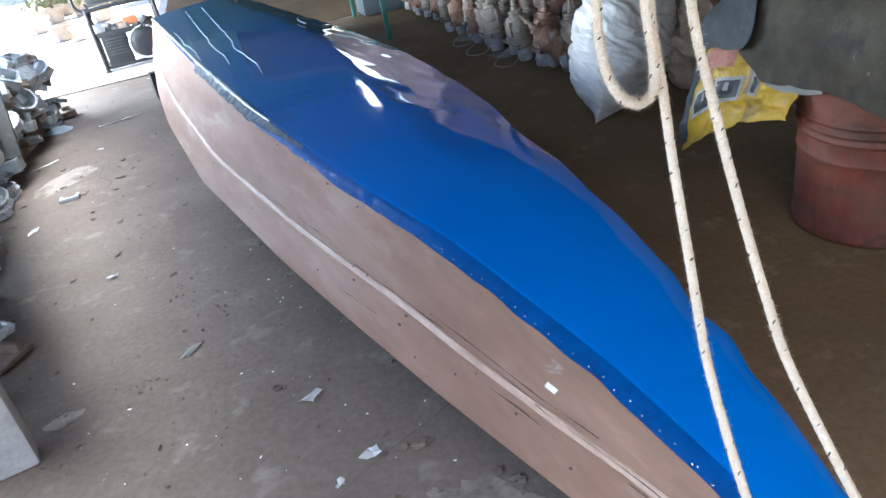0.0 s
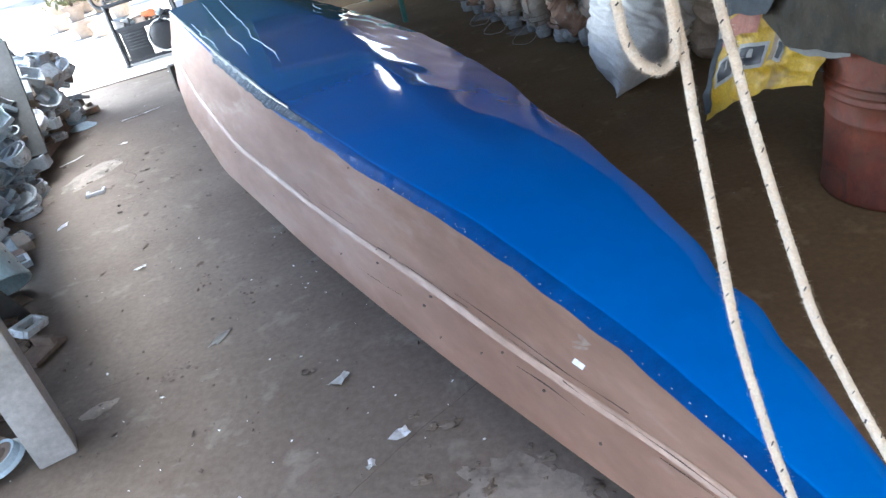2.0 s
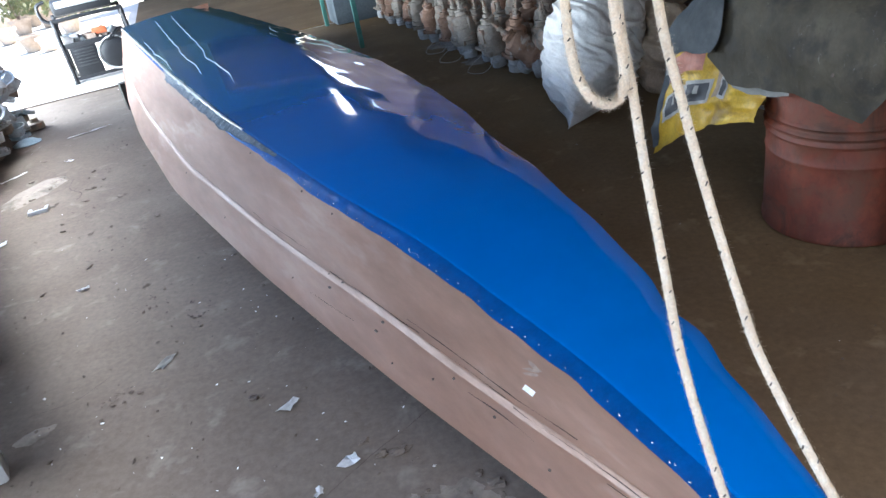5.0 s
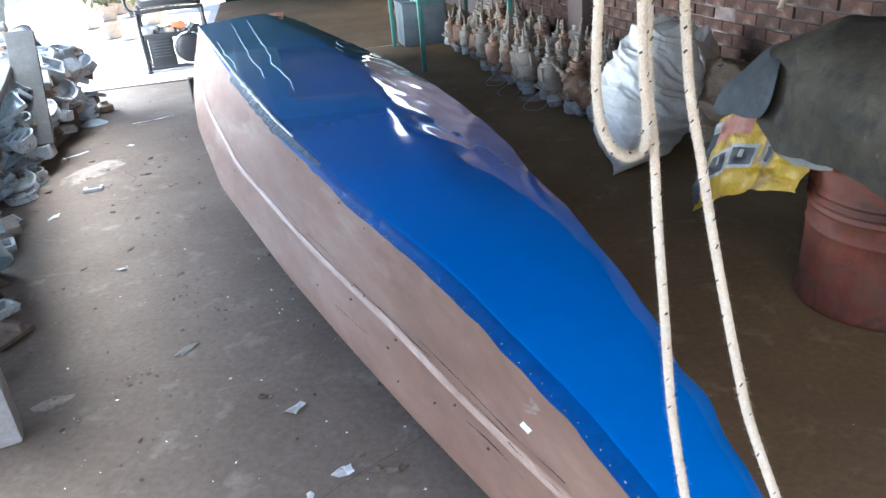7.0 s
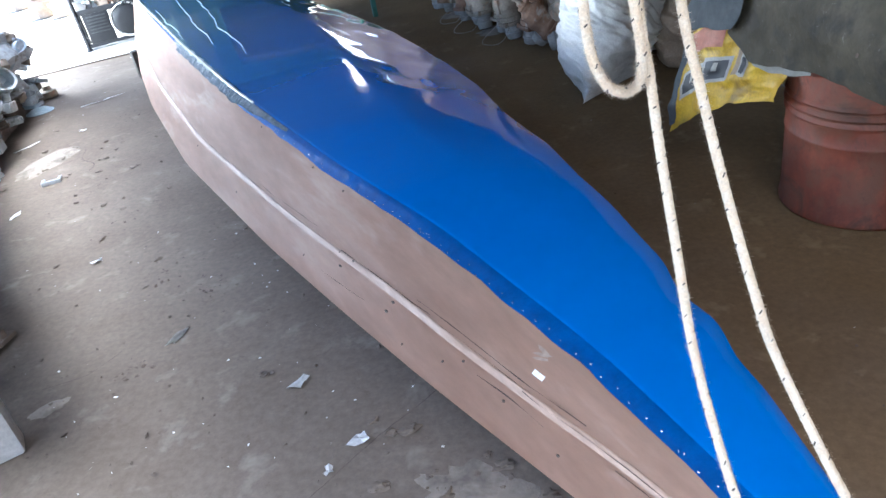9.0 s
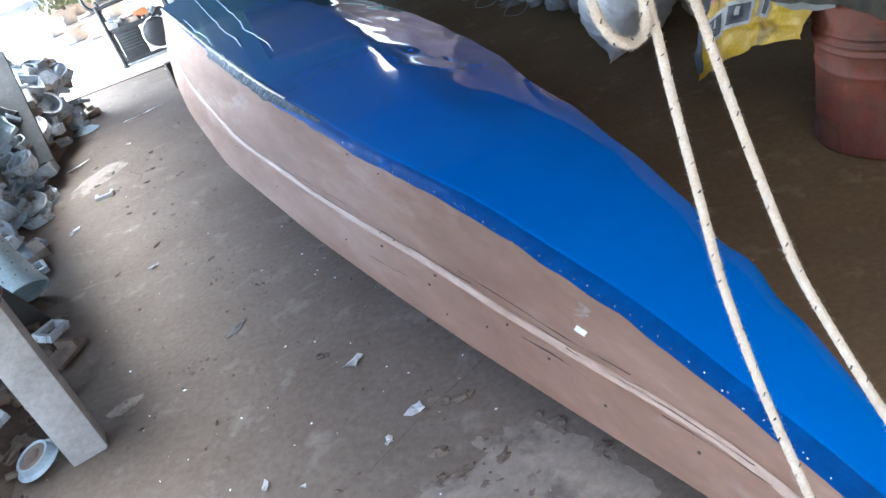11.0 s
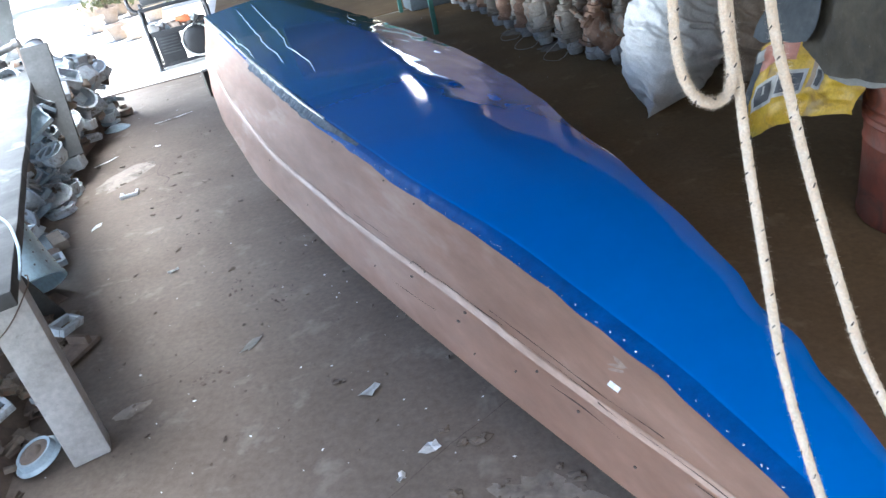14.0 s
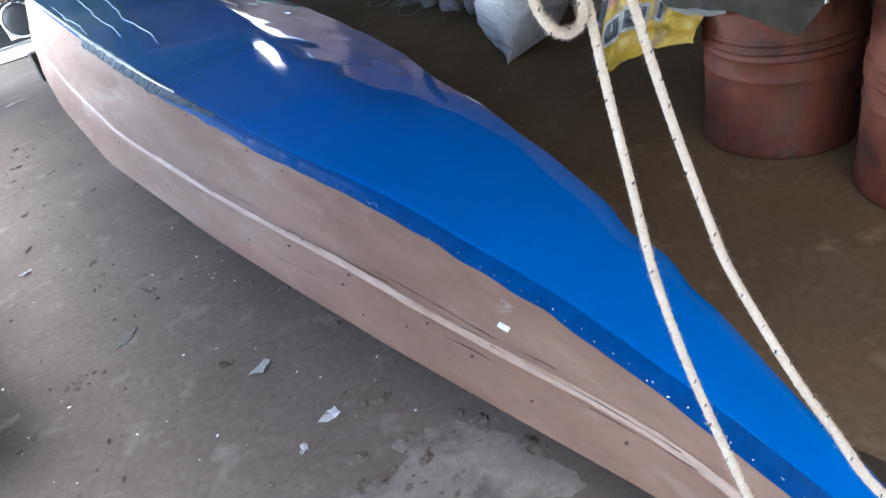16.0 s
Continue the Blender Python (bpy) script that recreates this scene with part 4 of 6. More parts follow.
sheet(bm, [[drape(i / 80, j / 64) for j in range(65)] for i in range(81)], 0.004)
part("canvas", bm, TARP, tarp)
# blue-grey corner hanging at its far end
bm = bmesh.new()
rows = []
top_line = [Vector(p) for p in ((2.02, 2.43, 0.935), (1.955, 2.49, 0.86), (1.885, 2.555, 0.765), (1.86, 2.60, 0.635))]
low_line = [Vector(p) for p in ((1.985, 2.36, 0.935), (1.865, 2.225, 0.86), (1.825, 2.205, 0.77), (1.815, 2.245, 0.695))]
edge_a, edge_b = glide(top_line, 8), glide(low_line, 8)
for p, q in zip(edge_a, edge_b):
    rows.append([p.lerp(q, k / 12) + wob(p.lerp(q, k / 12), 8, 0.016, 9) - Vector((2.2, 1.9, 0)) - Vector((0.03 * math.sin(k / 12 * 3.14), 0, 0)) for k in range(13)])
sheet(bm, rows, 0.003)
part("corner_flap", bm, SLATE, tarp, "blue-grey canvas corner of the tarpaulin")
# pale strip under the hem and frayed tie
bm = bmesh.new()
sheet(bm, [[drape(0.06 + 0.27 * i / 20, 0.98, -0.012) - Vector((0, 0, (0.012 + 0.045 * math.sin(i / 20 * 2.6)) * j / 4)) for j in range(5)] for i in range(21)], 0.003)
part("hem_strip", bm, PALECANVAS, tarp, "pale grey hem of the tarpaulin")
bm = bmesh.new()
cord = [drape(0.84 + 0.16 * k / 16, 0.985, 0.012) + wob((k * 0.4, 0, 0), 1.0, 0.01) for k in range(17)]
tube(bm, cord, 0.002, 6)
for p in (cord[0], cord[9]):
    for k in range(7):
        tube(bm, [p, p + wob((k, 1, 0), 3.0, 0.008) - Vector((0.002, 0, 0.004)), p + wob((k, 2, 0), 3.0, 0.012) - Vector((0.003, 0, 0.016))], 0.0009, 4)
part("tie_cord", bm, WHITE, tarp, "frayed white cord on the hem")
bm = bmesh.new()
lathe(bm, [(0.0, 0.0), (0.007, 0.0), (0.007, 0.0008), (0.0, 0.001)], 10)
part("hole_rim", bm, SEAM, tarp, "small dark hole").matrix_basis = Matrix.Translation(drape(0.60, 0.90, 0.004)) @ pose(0, 0, 0, 0, -80, 0)

# lighter sheet over the second drum
sheet2 = thing("canvas_sheet", at(2.3, 1.1, 0), "pale grey canvas sheet over an oil drum", "canvas")
bm = bmesh.new()
rows = []
for i in range(31):
    a = 0.72 + 0.78 * i / 30
    row = []
    for j in range(41):
        d = j / 40 * 1.235
        front = 1.90
        if d < 1.1:
            b, z = 3.0 - d, 0.935 + 0.03 * math.sin(a * 5 + d * 4)
        else:
            b, z = front - 0.03, 0.925 - (d - 1.1)
        w = wob((a, b, z), 4, 0.02, 12)
        row.append(Vector((b + w.x - 2.3, a + w.y - 1.1, z + w.z)))
    rows.append(row)
sheet(bm, rows, 0.004)
part("canvas", bm, PALECANVAS, sheet2)


def pillow(bm, w, d, h, seed, wrinkle=0.03, power=2.6, nu=72, nv=56, corner=0.12):
    """A slumped sack, standing on z = 0, gathered creases round it."""
    rings = []
    for j in range(nv + 1):
        v = j / nv
        z = h * v
        fat = (math.sin(math.pi * (0.10 + 0.80 * v)) ** 0.55) * (1.08 - 0.25 * v)
        ring = []
        for i in range(nu):
            t = 2 * math.pi * i / nu
            c, s = math.cos(t), math.sin(t)
            x = math.copysign(abs(c) ** (2 / power), c) * w / 2 * fat
            y = math.copysign(abs(s) ** (2 / power), s) * d / 2 * fat
            p = Vector((x, y, z))
            crease = wrinkle * (0.8 * noise.noise((c * 1.3, s * 1.3, z * 11 + seed)) + 0.5 * noise.noise((c * 3, s * 3, z * 16 + seed)) + 0.35 * noise.noise((c * 7, s * 7, z * 9 + seed)))
            p += Vector((c, s, 0)) * crease
            p.z += (0.02 * noise.noise((c * 2, s * 2, seed))) * v
            p.x += 0.5 * corner * v * v * math.sin(seed)
            p.y += 0.4 * corner * v * math.cos(seed)
            ring.append(bm.verts.new(p))
        rings.append(ring)
    for p, q in zip(rings, rings[1:]):
        for i in range(nu):
            bm.faces.new((p[i], p[(i + 1) % nu], q[(i + 1) % nu], q[i]))
    bm.faces.new(rings[0][::-1])
    bm.faces.new(rings[-1])
    return bm


def crumple(bm, seed, deep, low=0.12, fine_=1.0):
    """Slanting creases and dents of a half-empty woven sack."""
    for v in bm.verts:
        p = v.co.copy()
        d = Vector((p.x, p.y, 0.25 * p.z)).normalized()
        slant = p.z + 0.45 * p.x - 0.35 * p.y + 0.06 * noise.noise(p * 5)
        ridge = 1 - 3 * abs(noise.noise((slant * 7, p.x * 2.2 + seed, p.y * 2.2)))
        fold = 1 - 3 * abs(noise.noise((slant * 15, p.x * 5 + seed, p.y * 5 + 4)))
        fine = 1 - 3 * abs(noise.noise((slant * 30, p.x * 11 + seed, p.y * 11)))
        v.co += d * deep * (1.0 * ridge + 0.30 * fine_ * fold + 0.10 * fine_ * fine - 0.4) * min(1.0, 0.3 + p.z / low)


def gathered_neck(sack, c, wide, high, seed, material):
    """The sack's open mouth, gathered into loose upright pleats."""
    bm = bmesh.new()
    rows = []
    for j in range(9):
        v = j / 8
        ring = []
        for i in range(61):
            a = 2 * math.pi * (i % 60) / 60
            pleat = 1 + 0.34 * noise.noise((math.cos(a) * 2.6, math.sin(a) * 2.6, seed)) + 0.22 * noise.noise((math.cos(a) * 6, math.sin(a) * 6, seed + v * 0.5))
            r = wide * (1.15 - 0.75 * math.sin(v * 2.0) + 0.55 * v * v) * pleat
            lift = high * (v + 0.5 * v * noise.noise((math.cos(a) * 1.7, math.sin(a) * 1.7, seed + 3)))
            ring.append(Vector((c[0] + r * math.cos(a), c[1] + 0.7 * r * math.sin(a), c[2] - 0.03 + lift)))
        rows.append(ring)
    sheet(bm, rows, 0.0015)
    part("sack_mouth", bm, material, sack, "loosely gathered open mouth", smooth="cloth")


# white woven sack with a torn corner trailing on the floor, and the tan one it leans on
t = thing("woven_sack", at(2.26, 3.92, 0.0, 0, 0, 10), "white woven plastic sack, crumpled, one corner trailing on the floor", "sack")
bm = bmesh.new()
pillow(bm, 0.66, 0.48, 0.79, 3.3, 0.014, nu=190, nv=170)
tip = Vector((-0.43, -0.27, 0.0))
for v in bm.verts:
    way = (Vector((v.co.x, v.co.y)).normalized() if v.co.xy.length > 0.01 else Vector((0, 0))).dot(Vector((-0.75, -0.66)))
    pull = max(0.0, way) ** 3 * max(0.0, 1 - v.co.z / 0.42) ** 1.3
    v.co = v.co.lerp(Vector((tip.x, tip.y, v.co.z * 0.6)), 0.85 * pull)
    v.co.x += 0.10 * (v.co.z - 0.3)
crumple(bm, 3.0, 0.017, fine_=2.6)
for v in bm.verts:
    v.co.z = max(0.003, v.co.z)
part("sack_body", bm, SACK, t, smooth="cloth")
gathered_neck(t, (0.10, 0.02, 0.74), 0.13, 0.10, 3, SACK)
t = thing("woven_sack", at(2.72, 3.80, 0.0, 0, 0, -25), "stained tan woven sack behind the white one", "sack")
bm = bmesh.new()
pillow(bm, 0.42, 0.38, 0.52, 7.1, 0.03, nu=110, nv=80)
crumple(bm, 9.0, 0.045)
part("sack_body", bm, TANSACK, t, smooth="cloth")
gathered_neck(t, (0.03, 0.02, 0.49), 0.10, 0.07, 5, TANSACK)
t = thing("woven_sack", at(2.74, 4.25, 0.0, 0, 0, 35), "dirty white woven sack slumped against the brick wall", "sack")
bm = bmesh.new()
pillow(bm, 0.42, 0.36, 0.66, 1.4, 0.03, nu=100, nv=90)
crumple(bm, 5.0, 0.05)
part("sack_body", bm, SACK, t, smooth="cloth")
gathered_neck(t, (0.02, 0.02, 0.62), 0.10, 0.09, 8, SACK)

# printed yellow bag sticking out from under the tarpaulin
bag = thing("printed_bag", at(2.05, 2.55, 0), "yellow printed woven bag hanging out from under the tarpaulin", "bag")


BAG_LOW = [(0.0, 0.168), (0.10, 0.235), (0.22, 0.295), (0.48, 0.390), (0.66, 0.430), (0.84, 0.452)]


def bag_point(p, q, lift=0.0):
    """p 0..1 along the bag from its loose near end, q 0..1 from top to bottom."""
    a = 0.025 - 0.63 * p + 0.05 * (1 - p) ** 6 * q
    top = 0.60 + 0.085 * min(1.0, p * 5) - 0.05 * max(0.0, p - 0.5)
    low = lerp_table(BAG_LOW, p, 1) + 0.008 * noise.noise((p * 9, 2, 5)) + 0.004 * noise.noise((p * 31, 2, 5))
    z = top + (low - top) * q
    b = -0.150 - 0.085 * q + 0.012 * math.sin(p * 17 + q) - 0.03 * (1 - p) ** 4 + 0.05 * p * p
    w = wob((p * 2.2, q * 1.6, 0), 2.4, 0.024, 3) + wob((p * 2.2, q * 1.6, 0), 6.5, 0.010, 5)
    return Vector((b + w.x - lift, a + w.y * 0.1, z + w.z * 0.1))


def bag_patch(name, p0, p1, q0, q1, material, lift, label=""):
    bm = bmesh.new()
    n, m = max(3, int((p1 - p0) * 40)), max(3, int((q1 - q0) * 30))
    sheet(bm, [[bag_point(p0 + (p1 - p0) * i / n, q0 + (q1 - q0) * j / m, lift) for j in range(m + 1)] for i in range(n + 1)], 0.0012)
    return part(name, bm, material, bag, label)


bag_patch("bag_body", 0, 0.84, 0, 1, YELLOW, 0.0)
bag_patch("pink_band", 0.03, 0.34, 0.03, 0.27, PINK, 0.004, "faded pink band")
bag_patch("clear_margin", -0.012, 0.03, 0.04, 0.93, SLATE, 0.003, "blue-grey clear plastic margin")
bag_patch("white_band", 0.0, 0.05, 0.05, 0.16, PALEINK, 0.008, "white corner mark")
for p0, p1, q0 in ((0.07, 0.20, 0.46), (0.245, 0.40, 0.42), (0.52, 0.57, 0.38)):
    bag_patch("printed_frame", p0 - 0.022, p1 + 0.022, q0 - 0.04, q0 + 0.24, PALEINK, 0.004, "white printed outline")
    bag_patch("printed_block", p0, p1, q0, q0 + 0.20, INK, 0.007, "black printed block")
    if p1 - p0 > 0.1:
        bag_patch("printed_bar", p0 + (p1 - p0) * 0.42, p0 + (p1 - p0) * 0.60, q0 + 0.02, q0 + 0.11, PALEINK, 0.010, "white printed bar")
# shadow on the bag's middle, put in as a brown stripe
bag_patch("shaded_print", 0.45, 0.50, 0.10, 0.62, TANSACK, 0.004, "brown stripe for the shadow on the bag")
# bag's back, its shadow put into the brown colour
bm = bmesh.new()
pillow(bm, 0.36, 0.30, 0.30, 5.0, 0.03)
ob = part("bag_fill", bm, TANSACK, bag, "brown shadowed back of the bag")
ob.matrix_basis = pose(0.10, -0.10, 0.36)
bm = bmesh.new()
box(bm, (0.42, -0.05, 0.30), (0.34, 0.5, 0.05), bevel=0.006)
for y in (-0.25, 0.15):
    box(bm, (0.54, y, 0.14), (0.06, 0.06, 0.275), bevel=0.004)
stand = part("low_stand", bm, BEAM)
stand.matrix_world = at(2.05, 2.55)
tagged(stand, "low dark timber stand in the shade under the tarpaulin", "stand")

# leaning stick and a thin white bag hung on the wall
bm = bmesh.new()
tube(bm, [ROOM @ Vector(p) for p in ((2.55, 3.15, 0.92), (2.8, 3.28, 1.35), (3.06, 3.42, 1.80))], 0.017, 10)
tagged(part("wooden_stick", bm, BATTEN), "pale wooden stick leaning from the tarpaulin to the brick wall", "stick")
t = thing("plastic_bag", at(3.04, 2.55, 0.94), "thin white plastic bag hanging on the brick wall", "bag")
bm = bmesh.new()
pillow(bm, 0.20, 0.10, 0.26, 9.0, 0.02, nu=24, nv=14)
part("bag_body", bm, PLASTICBAG, t)
bm = bmesh.new()
tube(bm, glide([(-0.05, 0, 0.24), (-0.03, 0.0, 0.36), (0.0, 0.03, 0.40), (0.03, 0, 0.36), (0.05, 0, 0.24)], 5), 0.008, 6)
part("bag_handle", bm, PLASTICBAG, t)


# ---------------------------------------------------------------- dusty pump castings in rows along the wall
CUPGREY = surface("dusty_pale_grey_cup", [(0.24, 0.23, 0.215), (0.38, 0.37, 0.35)], rough=0.9, large=9, fine=60, bump=0.5, random_tone=0.3)


def pump(m, material, label):
    t = thing("pump_casting", m, label, "pump", group="pump castings along the wall")
    bm = bmesh.new()
    lathe(bm, [(0, 0), (0.050, 0.0), (0.058, 0.008), (0.060, 0.035), (0.068, 0.045), (0.068, 0.055), (0.061, 0.062), (0.063, 0.10), (0.073, 0.108), (0.073, 0.118), (0, 0.118)], 14)
    part("base_cup", bm, CUPGREY, t)
    bm = bmesh.new()
    lathe(bm, [(0.0, 0.112), (0.094, 0.112), (0.098, 0.118), (0.098, 0.136), (0.092, 0.142), (0, 0.142)], 14)
    for k in range(4):
        box(bm, (0.094 * math.cos(k * 1.57 + 0.5), 0.094 * math.sin(k * 1.57 + 0.5), 0.128), (0.036, 0.036, 0.034), bevel=0.004)
    part("flange", bm, material, t)
    bm = bmesh.new()
    lathe(bm, [(0, 0.138), (0.078, 0.138), (0.086, 0.15), (0.086, 0.175), (0.079, 0.182), (0.081, 0.235), (0.087, 0.242), (0.087, 0.27), (0.080, 0.28), (0.078, 0.325), (0.066, 0.345), (0.046, 0.352), (0.042, 0.375), (0.050, 0.38), (0.050, 0.395), (0.026, 0.40), (0.024, 0.43), (0, 0.432)], 16)
    for v in bm.verts:
        v.co += wob(v.co, 9, 0.014, 1.3) + wob(v.co, 28, 0.007, 2.3)
    part("motor_body", bm, material, t)
    bm = bmesh.new()
    lathe(bm, [(0, 0.425), (0.014, 0.425), (0.014, 0.455), (0.020, 0.458), (0.020, 0.472), (0.011, 0.476), (0.009, 0.53), (0.0, 0.532)], 10)
    part("neck", bm, CLAYGREY, t)
    bm = bmesh.new()
    box(bm, (0.078, 0.0, 0.27), (0.045, 0.05, 0.11), bevel=0.006)
    part("terminal_box", bm, material, t)
    return t


rng = random.Random(11)
masters = [pump(at(2.24, 5.02, 0, 5, 4, 20), CLAYRUST, "rust-brown dusty pump casting standing in a row"),
           pump(at(2.22, 5.28, 0, 4, 6, 190), CLAYGREY, "grey dusty pump casting standing in a row")]
for row, b0 in enumerate((2.20, 2.44, 2.66, 2.88)):
    a = 5.52 if row == 0 else 4.78 + 0.1 * row
    while a < 9.0:
        src = masters[0] if rng.random() < 0.42 else masters[1]
        if not (row == 0 and a > 7.0 and a < 7.45):
            grow = rng.uniform(0.82, 1.06)
            lift = 0.10 * row if row > 1 else 0.0
            m = at(b0 + rng.uniform(-0.04, 0.04), a, 0.0, rng.uniform(-9, 9), rng.uniform(-12, 6), rng.uniform(0, 360)) @ Matrix.Diagonal((grow, grow, grow * rng.uniform(0.85, 1.08), 1))
            c = copy_thing(src, m)
            c.matrix_basis = m
        a += rng.uniform(0.215, 0.27)
# fallen cone-shaped one near the sack
c = copy_thing(masters[0], at(2.20, 4.62, 0.085, 74, 0, 60))
tagged(c, "rust-brown dusty pump casting lying on its side by the sack")
for src, m in ((masters[1], at(2.22, 4.86, 0.05, 40, 20, 20)), (masters[0], at(2.36, 4.70, 0.06, -35, 30, 100))):
    c = copy_thing(src, m)
    tagged(c, "dusty pump casting leaning over against its neighbours")
# loose wires trailing from the castings
for k, (b, a) in enumerate(((2.08, 6.3), (2.06, 5.85), (2.08, 5.3))):
    bm = bmesh.new()
    r = 0.07 + 0.03 * rng.random()
    pts = [(b + 0.09, a, 0.16), (b + 0.02, a + 0.05, 0.10), (b - 0.05 - r, a + 0.03, 0.02), (b - 0.03 - r, a - 0.09, 0.008), (b + 0.0, a - 0.12, 0.03), (b + 0.08, a - 0.08, 0.13)]
    tube(bm, [ROOM @ (v + wob(v, 9, 0.012, k)) for v in glide(pts, 6)], 0.0026, 6)
    tagged(part("loose_wire", bm, WIRE), "pale stiff wire trailing from a pump casting", "wire", group="loose wires")

# ---------------------------------------------------------------- green steel table by the far castings
tbl = thing("steel_table", at(2.05, 8.1, 0), "green painted steel table with a grey sheet top", "table")
for x in (-0.47, 0.47):
    for y in (-0.85, 0.85):
        bm = bmesh.new()
        box(bm, (x, y, 0.36), (0.045, 0.045, 0.72), bevel=0.003)
        part("leg", bm, GREEN, tbl)
bm = bmesh.new()
for y in (-0.85, 0.85):
    box(bm, (0, y, 0.70), (0.90, 0.04, 0.05), bevel=0.003)
for x in (-0.47, 0.47):
    box(bm, (x, 0, 0.70), (0.04, 1.66, 0.05), bevel=0.003)
part("frame", bm, GREEN, tbl)
bm = bmesh.new()
box(bm, (0, 0, 0.737), (1.0, 1.78, 0.022), bevel=0.004)
part("tabletop", bm, SHEETMETAL, tbl)
t = thing("metal_bin", at(1.95, 9.0, 0), "dented grey sheet-metal bin under the green table", "bin")
bm = bmesh.new()
box(bm, (0, 0, 0.25), (0.55, 0.45, 0.5), bevel=0.02)
for v in bm.verts:
    v.co += wob(v.co, 5, 0.012, 2)
part("bin_body", bm, CABINET, t)
bm = bmesh.new()
box(bm, (0, 0, 0.508), (0.57, 0.47, 0.02), bevel=0.006)
part("bin_rim", bm, CABINET, t)

# ---------------------------------------------------------------- generator at the yard end
gen = thing("generator", at(-0.98, 9.12, 0.0, 0, 0, 6), "black open-frame generator with a pale round cover", "generator")
H, W, D = 0.70, 0.72, 0.62
for y in (0.0, D):
    bm = bmesh.new()
    loop = [(-W / 2, y, 0.02), (-W / 2, y, H - 0.06), (-W / 2 + 0.06, y, H), (W / 2 - 0.06, y, H), (W / 2, y, H - 0.06), (W / 2, y, 0.02)]
    tube(bm, glide(loop, 6), 0.022, 10)
    part("frame_hoop", bm, BLACKMETAL, gen)
for x in (-W / 2, W / 2):
    for z in (0.05, H - 0.10):
        bm = bmesh.new()
        tube(bm, [(x, 0, z), (x, D / 2, z), (x, D, z)], 0.020, 10)
        part("cross_bar", bm, BLACKMETAL, gen)
for x in (-W / 2, W / 2):
    for y in (0.0, D):
        bm = bmesh.new()
        lathe(bm, [(0, 0.0), (0.034, 0.0), (0.034, 0.025), (0.024, 0.035), (0, 0.035)], 12, Matrix.Translation((x, y, 0)))
        part("rubber_foot", bm, BLACKMETAL, gen)
bm = bmesh.new()
box(bm, (0, 0.01, 0.42), (W, 0.03, 0.055), bevel=0.006)
part("front_bar", bm, BLACKMETAL, gen)
bm = bmesh.new()
box(bm, (0, 0.01, 0.06), (W, 0.03, 0.04), bevel=0.006)
part("front_bar", bm, BLACKMETAL, gen)
bm = bmesh.new()
box(bm, (-0.17, 0.10, 0.235), (0.28, 0.20, 0.33), bevel=0.014)
box_part = part("vent_box", bm, BLACKMETAL, gen, "black slotted vent box")
for k in range(6):
    bm = bmesh.new()
    box(bm, (-0.17, -0.005, 0.36 - 0.034 * k), (0.21, 0.012, 0.013), bevel=0.002)
    part("slat", bm, SLATGREY, box_part)
bm = bmesh.new()
lathe(bm, [(0.0, 0), (0.175, 0.0), (0.19, 0.012), (0.192, 0.10), (0.18, 0.115), (0.165, 0.10), (0.162, 0.04), (0, 0.035)], 40)
cover = part("round_cover", bm, CREAM, gen, "pale round cover ring")
cover.matrix_basis = pose(0.15, 0.10, 0.25, 90, 0, 0)
bm = bmesh.new()
lathe(bm, [(0.0, 0.122), (0.08, 0.128), (0.14, 0.118), (0.168, 0.10), (0.174, 0.08)], 36)
part("fan_grille", bm, BLACKMETAL, cover, "black round grille")
bm = bmesh.new()
box(bm, (-0.02, 0.42, 0.60), (0.64, 0.42, 0.17), bevel=0.05)
part("fuel_tank", bm, BLACKMETAL, gen, "black fuel tank with a shiny top").matrix_basis = pose(0, 0.06, 0.20)
bm = bmesh.new()
box(bm, (-0.02, 0.262, 0.838), (0.54, 0.012, 0.075), bevel=0.005)
part("tank_panel", bm, SHEETMETAL, gen, "bright reflecting metal panel").matrix_basis = pose(0, 0, 0)
bm = bmesh.new()
tube(bm, glide([(-W / 2, 0.3, H - 0.05), (-W / 2 - 0.10, 0.3, H + 0.02), (-W / 2 - 0.11, 0.3, H + 0.16), (-W / 2 - 0.02, 0.3, H + 0.20)], 6), 0.02, 8)
part("handle", bm, BLACKMETAL, gen)
for k in range(14):
    bm = bmesh.new()
    p = Vector((rng.uniform(-0.34, 0.34), rng.uniform(0.06, 0.38), 0.46))
    if k % 2:
        lathe(bm, [(0, 0), (0.04, 0), (0.045, 0.02), (0.03, 0.05), (0.032, 0.09), (0, 0.095)], 12, Matrix.Translation(p) @ Euler((rng.uniform(0, 3), rng.uniform(0, 3), 0)).to_matrix().to_4x4())
    else:
        box(bm, (0, 0, 0), (rng.uniform(0.08, 0.2), rng.uniform(0.06, 0.14), rng.uniform(0.05, 0.12)), Matrix.Translation(p) @ Euler((rng.uniform(-0.4, 0.4), rng.uniform(-0.4, 0.4), rng.uniform(0, 3))).to_matrix().to_4x4(), bevel=0.012)
    part("engine_part", bm, (GREYMETAL, SCRAPBROWN, ALU)[k % 3], gen)
bm = bmesh.new()
box(bm, (0.06, 0.16, 0.50), (0.16, 0.10, 0.07), bevel=0.012)
part("air_filter", bm, ORANGE, gen, "orange plastic filter cover")
for k in range(4):
    bm = bmesh.new()
    x = rng.uniform(-0.3, 0.3)
    tube(bm, glide([(x, 0.02, 0.44), (x + 0.06, -0.02, 0.40), (x + 0.14, 0.0, 0.45), (x + 0.22, 0.06, 0.5)], 6), 0.006, 6)
    part("hose", bm, BLACKMETAL, gen)
